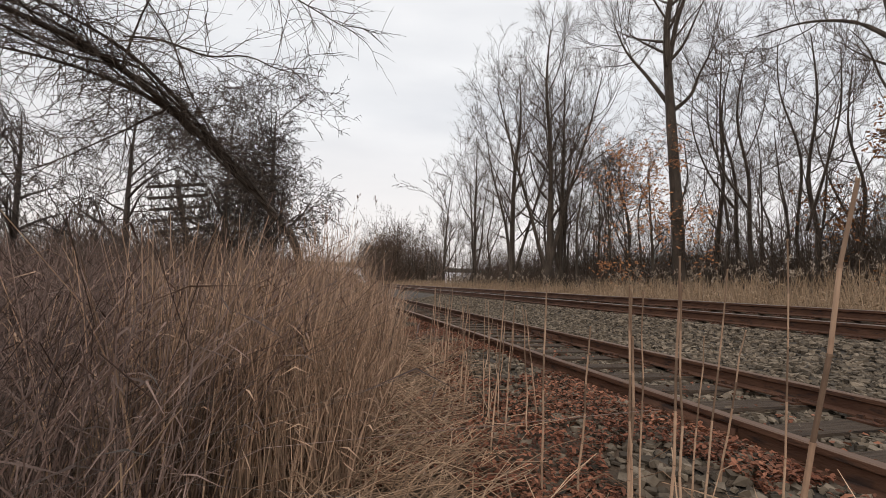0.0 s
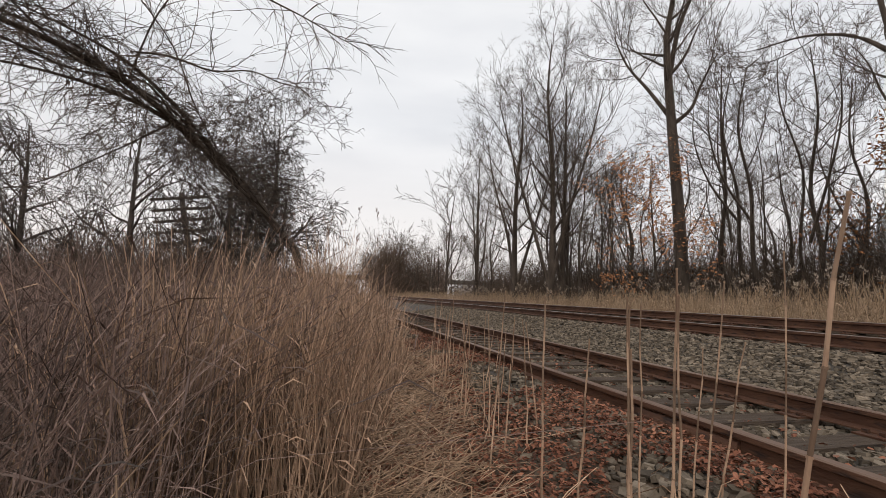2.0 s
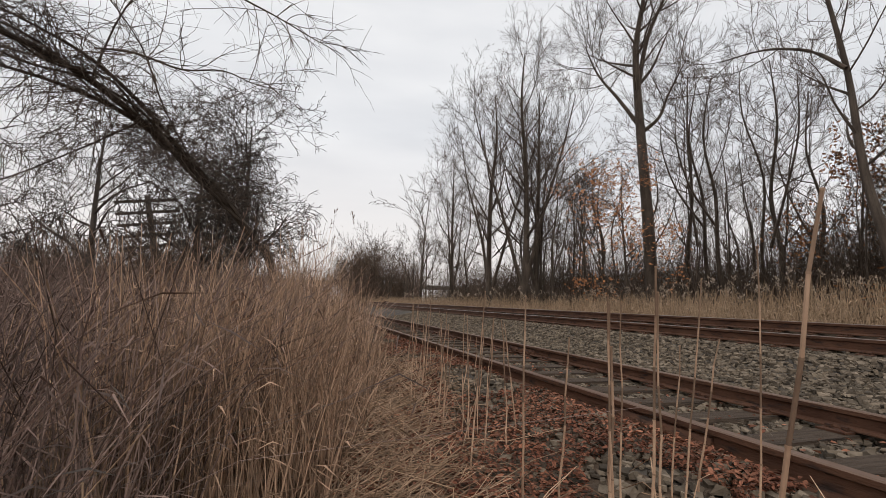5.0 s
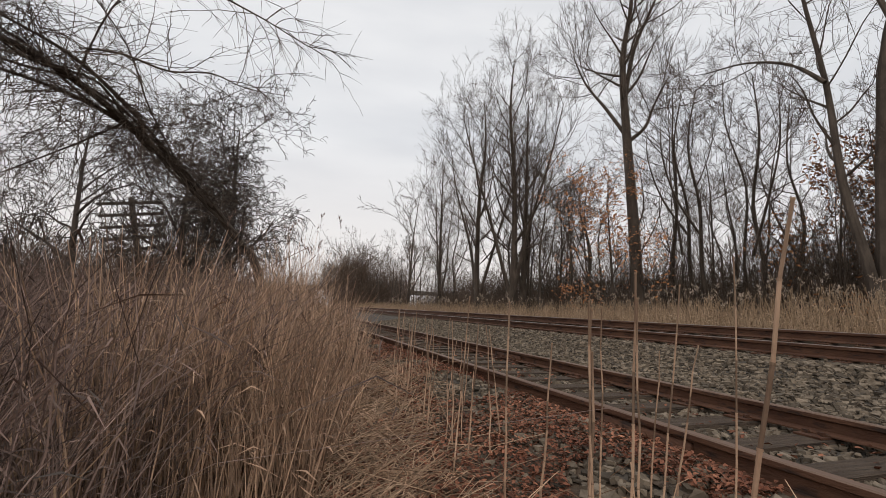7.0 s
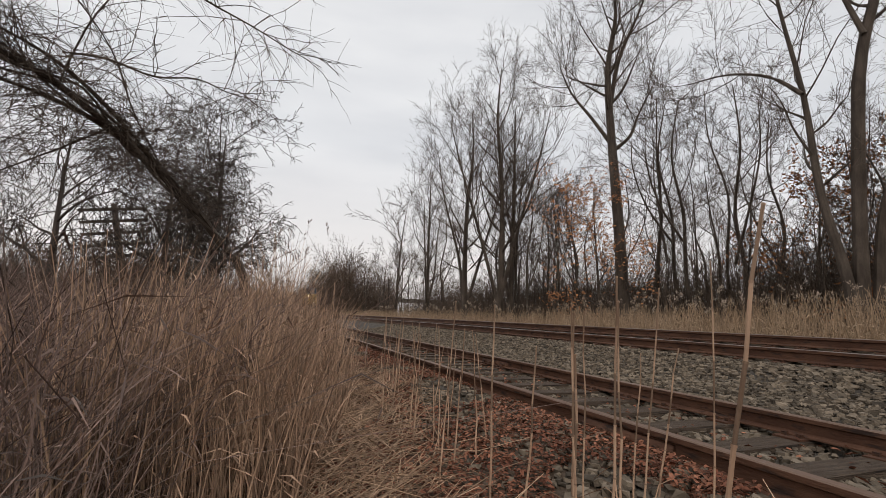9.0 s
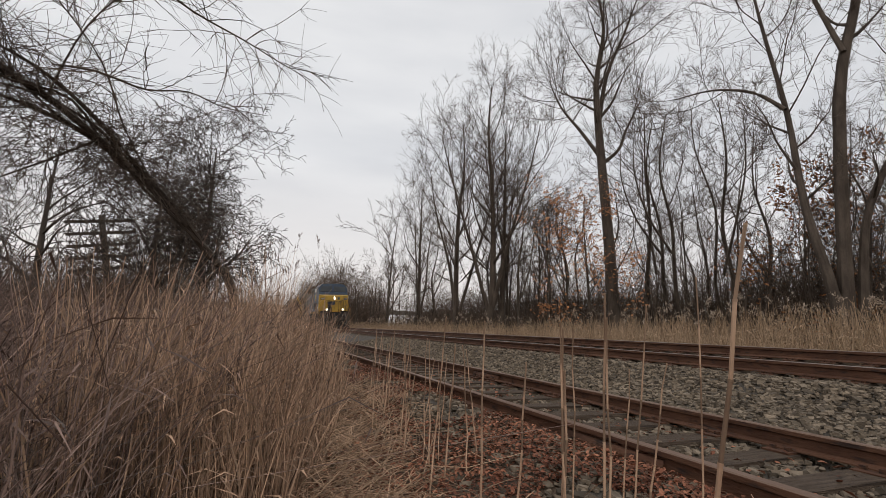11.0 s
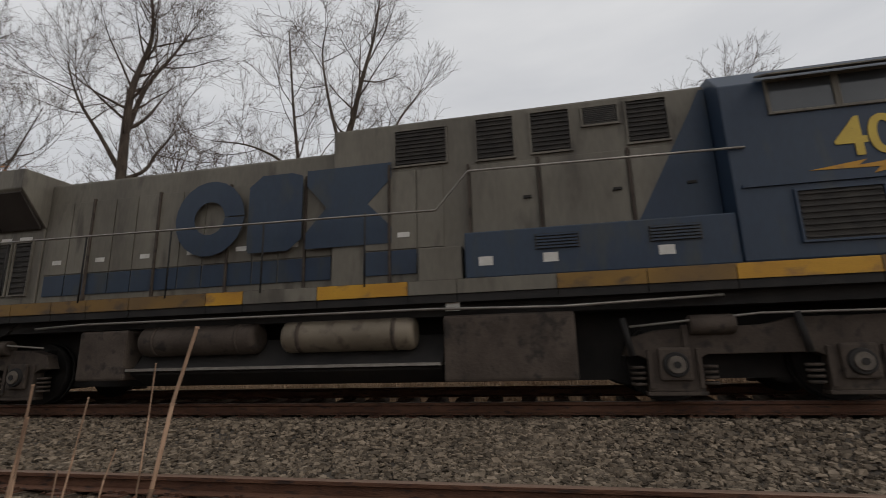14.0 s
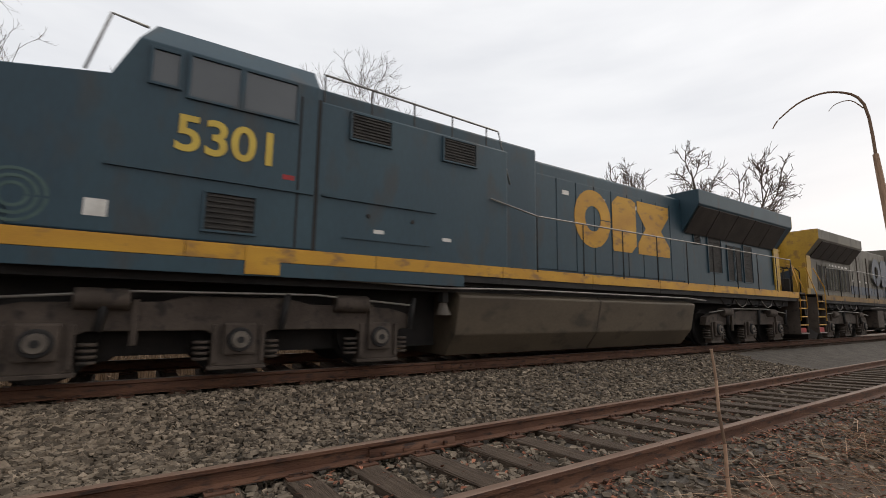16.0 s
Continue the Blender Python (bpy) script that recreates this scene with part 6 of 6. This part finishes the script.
def build_second():
    loco = new("locomotive")
    build_cab(loco, M_NAVY, M_YELLOW, 3.9, roof=4.66, flank_paint=M_NAVY, front=1.35)
    build_body(loco, dict(hood_paint=M_NAVY, rad_paint=M_NAVY, rear=21.2, cab_rear=3.9, aux_rear=8.85, rad_front=14.8, aux_top=4.42, hood_top=4.24, wing_half=1.5, wing_low=4.02, wing_top=4.44,
                          stack=13.6, reservoirs=False, wide_aux=True, tank=(6.55, 14.4), trucks=(3.05, 18.05), axles=2.07, seed=8, worn=False))
    for s in (-1, 1):
        window(loco, s, 2.86, 3.55, 3.6, 4.14, 1.47, M_NAVY)
        window(loco, s, 2.2, 2.78, 3.6, 4.14, 1.47, M_NAVY)
        window(loco, s, 1.78, 2.06, 3.68, 4.1, 1.47, M_NAVY)
        lettering("number", loco, "5301", 0.66, s, 2.72, 3.08, 1.478, M_LEMON, "yellow painted number 5301")
        part("cab_ledge", box_bm(s * 1.47, s * 1.5, 1.4, 3.85, 2.55, 2.59), M_NAVY, loco)
        louvres(loco, s, 2.48, 3.08, 1.9, 2.38, 1.47, 7, M_GRILLE, M_NAVY)
        for r in (0.30, 0.22, 0.14):
            flat_shape("round_emblem", loco, s, ring_outline(0.66, 2.08, r, r, 0.035, 0.05, 6.23, 28), 1.47, M_RING, 0.004, "faded grey-green ring emblem")
        plate("orange_label", loco, s, 3.42, 3.58, 2.72, 2.79, 1.47, M_RED, 0.004, 0)
        for y in (4.75, 5.55):
            part("door_knob", cyl_bm((s * 1.46, y, 2.36), (s * 1.475, y, 2.36), 0.035, 10), M_BLACK, loco)
        part("lower_ridge", box_bm(s * 1.46, s * 1.48, 4.35, 5.9, 1.98, 2.01), M_NAVY, loco)
        bell = part("bell", cyl_bm((s * 1.2, 6.36, 0.84), (s * 1.2, 6.36, 1.06), 0.15, 16, 0.06, bevel=0.012), M_CAP, loco, "dusty cast bell under the sill")
        part("bell_bracket", box_bm(s * 1.12, s * 1.28, 6.3, 6.42, 1.06, 1.26, bevel=0.01), M_BLACK, bell)
        plate("white_emblem_plate", loco, s, 1.26, 1.48, 1.93, 2.13, 1.47, M_WHITE, 0.006, 0)
        plate("cab_seam", loco, s, 3.88, 3.93, 1.4, 4.02, 1.46, M_BLACK, 0.016, 0.0)
        plate("cab_seam", loco, s, 3.62, 3.65, 1.76, 4.0, 1.465, M_BLACK, 0.01, 0.0)
        plate("sill_door", loco, s, 3.0, 3.45, 1.36, 1.72, 1.5, M_STRIPE, 0.012, 0.004)
        plate("lower_skirt", loco, s, 0.6, 6.6, 1.34, 1.535, 1.475, M_NAVY, 0.02, 0.004)
        for a, b in ((4.42, 5.1), (6.15, 6.85)):
            louvres(loco, s, a, b, 3.55, 3.95, 1.46, 8, M_GRILLE, M_NAVY)
        for a in (4.15, 5.45):
            part("ridge", box_bm(s * 1.46, s * 1.49, 4.0, 6.0, 2.56, 2.6), M_NAVY, loco)
            plate("label", loco, s, a + 0.7, a + 0.88, 2.1, 2.16, 1.46, M_WHITE, 0.004, 0)
        handrail(loco, s, [(7.8, 3.4), (7.5, 4.42), (4.0, 4.5)], [(4.0, 4.5), (4.8, 4.48), (5.6, 4.46), (6.4, 4.44), (7.2, 4.43)], x=1.36)
        ys = [8.9 + 0.66 * k for k in range(10)]
        for k, (a, b) in enumerate(zip(ys, ys[1:])):
            plate("hood_door", loco, s, a + 0.012, b - 0.012, 1.85, 3.95, 0.95, M_NAVY, 0.02, 0.008)
            if k % 2:
                plate("label", loco, s, a + 0.2, a + 0.42, 3.6, 3.7, 0.97, M_WHITE, 0.004, 0)
        emblem(loco, s, 10.15, 14.1, 2.45, 3.86, 0.974, M_STRIPE, "big yellow painted emblem")
        for a, b, c, d in ((15.4, 15.75, 3.0, 3.4), (16.2, 17.0, 2.2, 3.3), (17.4, 17.8, 2.0, 3.1), (17.9, 18.3, 2.0, 3.1), (18.5, 19.1, 2.0, 3.2)):
            louvres(loco, s, a, b, c, d, 0.97, 9, M_GRILLE, M_NAVY)
        handrail(loco, s, [(20.9, 2.3), (20.8, 2.85), (16.0, 2.85), (8.4, 2.82), (7.2, 3.0)], [(y, 2.84) for y in (8.4, 9.8, 11.2, 12.6, 14.0, 15.4, 16.8, 18.2, 19.6, 20.8)])
    part("roof_rail", tube_bm([(-1.0, 0.9, 3.6), (-1.05, 0.8, 3.74), (-1.05, -0.1, 3.66), (-1.0, -0.15, 3.45)], 0.018), M_STEEL, loco)
    for s in (-1, 1):
        part("roof_rail", tube_bm([(s * 1.2, 1.7, 4.5), (s * 1.2, 1.3, 4.55), (s * 1.2, 1.1, 3.75)], 0.018), M_STEEL, loco)
    return tagged(loco, "dark blue diesel locomotive with yellow stripe, running backwards", "locomotive", group="locomotives of the train")


loco_one = build_lead()
loco_two = build_second()


# ---- motion ----
SPEED = 18.3


def motions():
    lean = LEAN
    for thing, behind, back in ((loco_one, 0.0, False), (loco_two, 44.7, True)):
        rows = []
        for i in range(33):
            t = i * 0.5
            y = 2.5 + SPEED * (13.5 - t) + behind
            turn = -math.degrees(math.atan(max(0.0, y - 110.0) / 900.0))
            rows.append((t, pose(X_TRAIN + bend(y), y, Z_TRAIN, 0, -lean if back else lean, turn + (180 if back else 0))))
        walk(thing, rows)

    # the wheels roll without slip; the second unit runs backwards
    for k, wheel in enumerate(WHEELSETS):
        sign = 1 if k < 6 else -1
        rate = math.degrees(SPEED / 0.535) * sign
        place = wheel.location.copy()
        walk(wheel, [(i / FPS, pose(place.x, place.y, place.z, rate * i / FPS, 0, 0)) for i in range(16 * FPS + 1)])


motions()
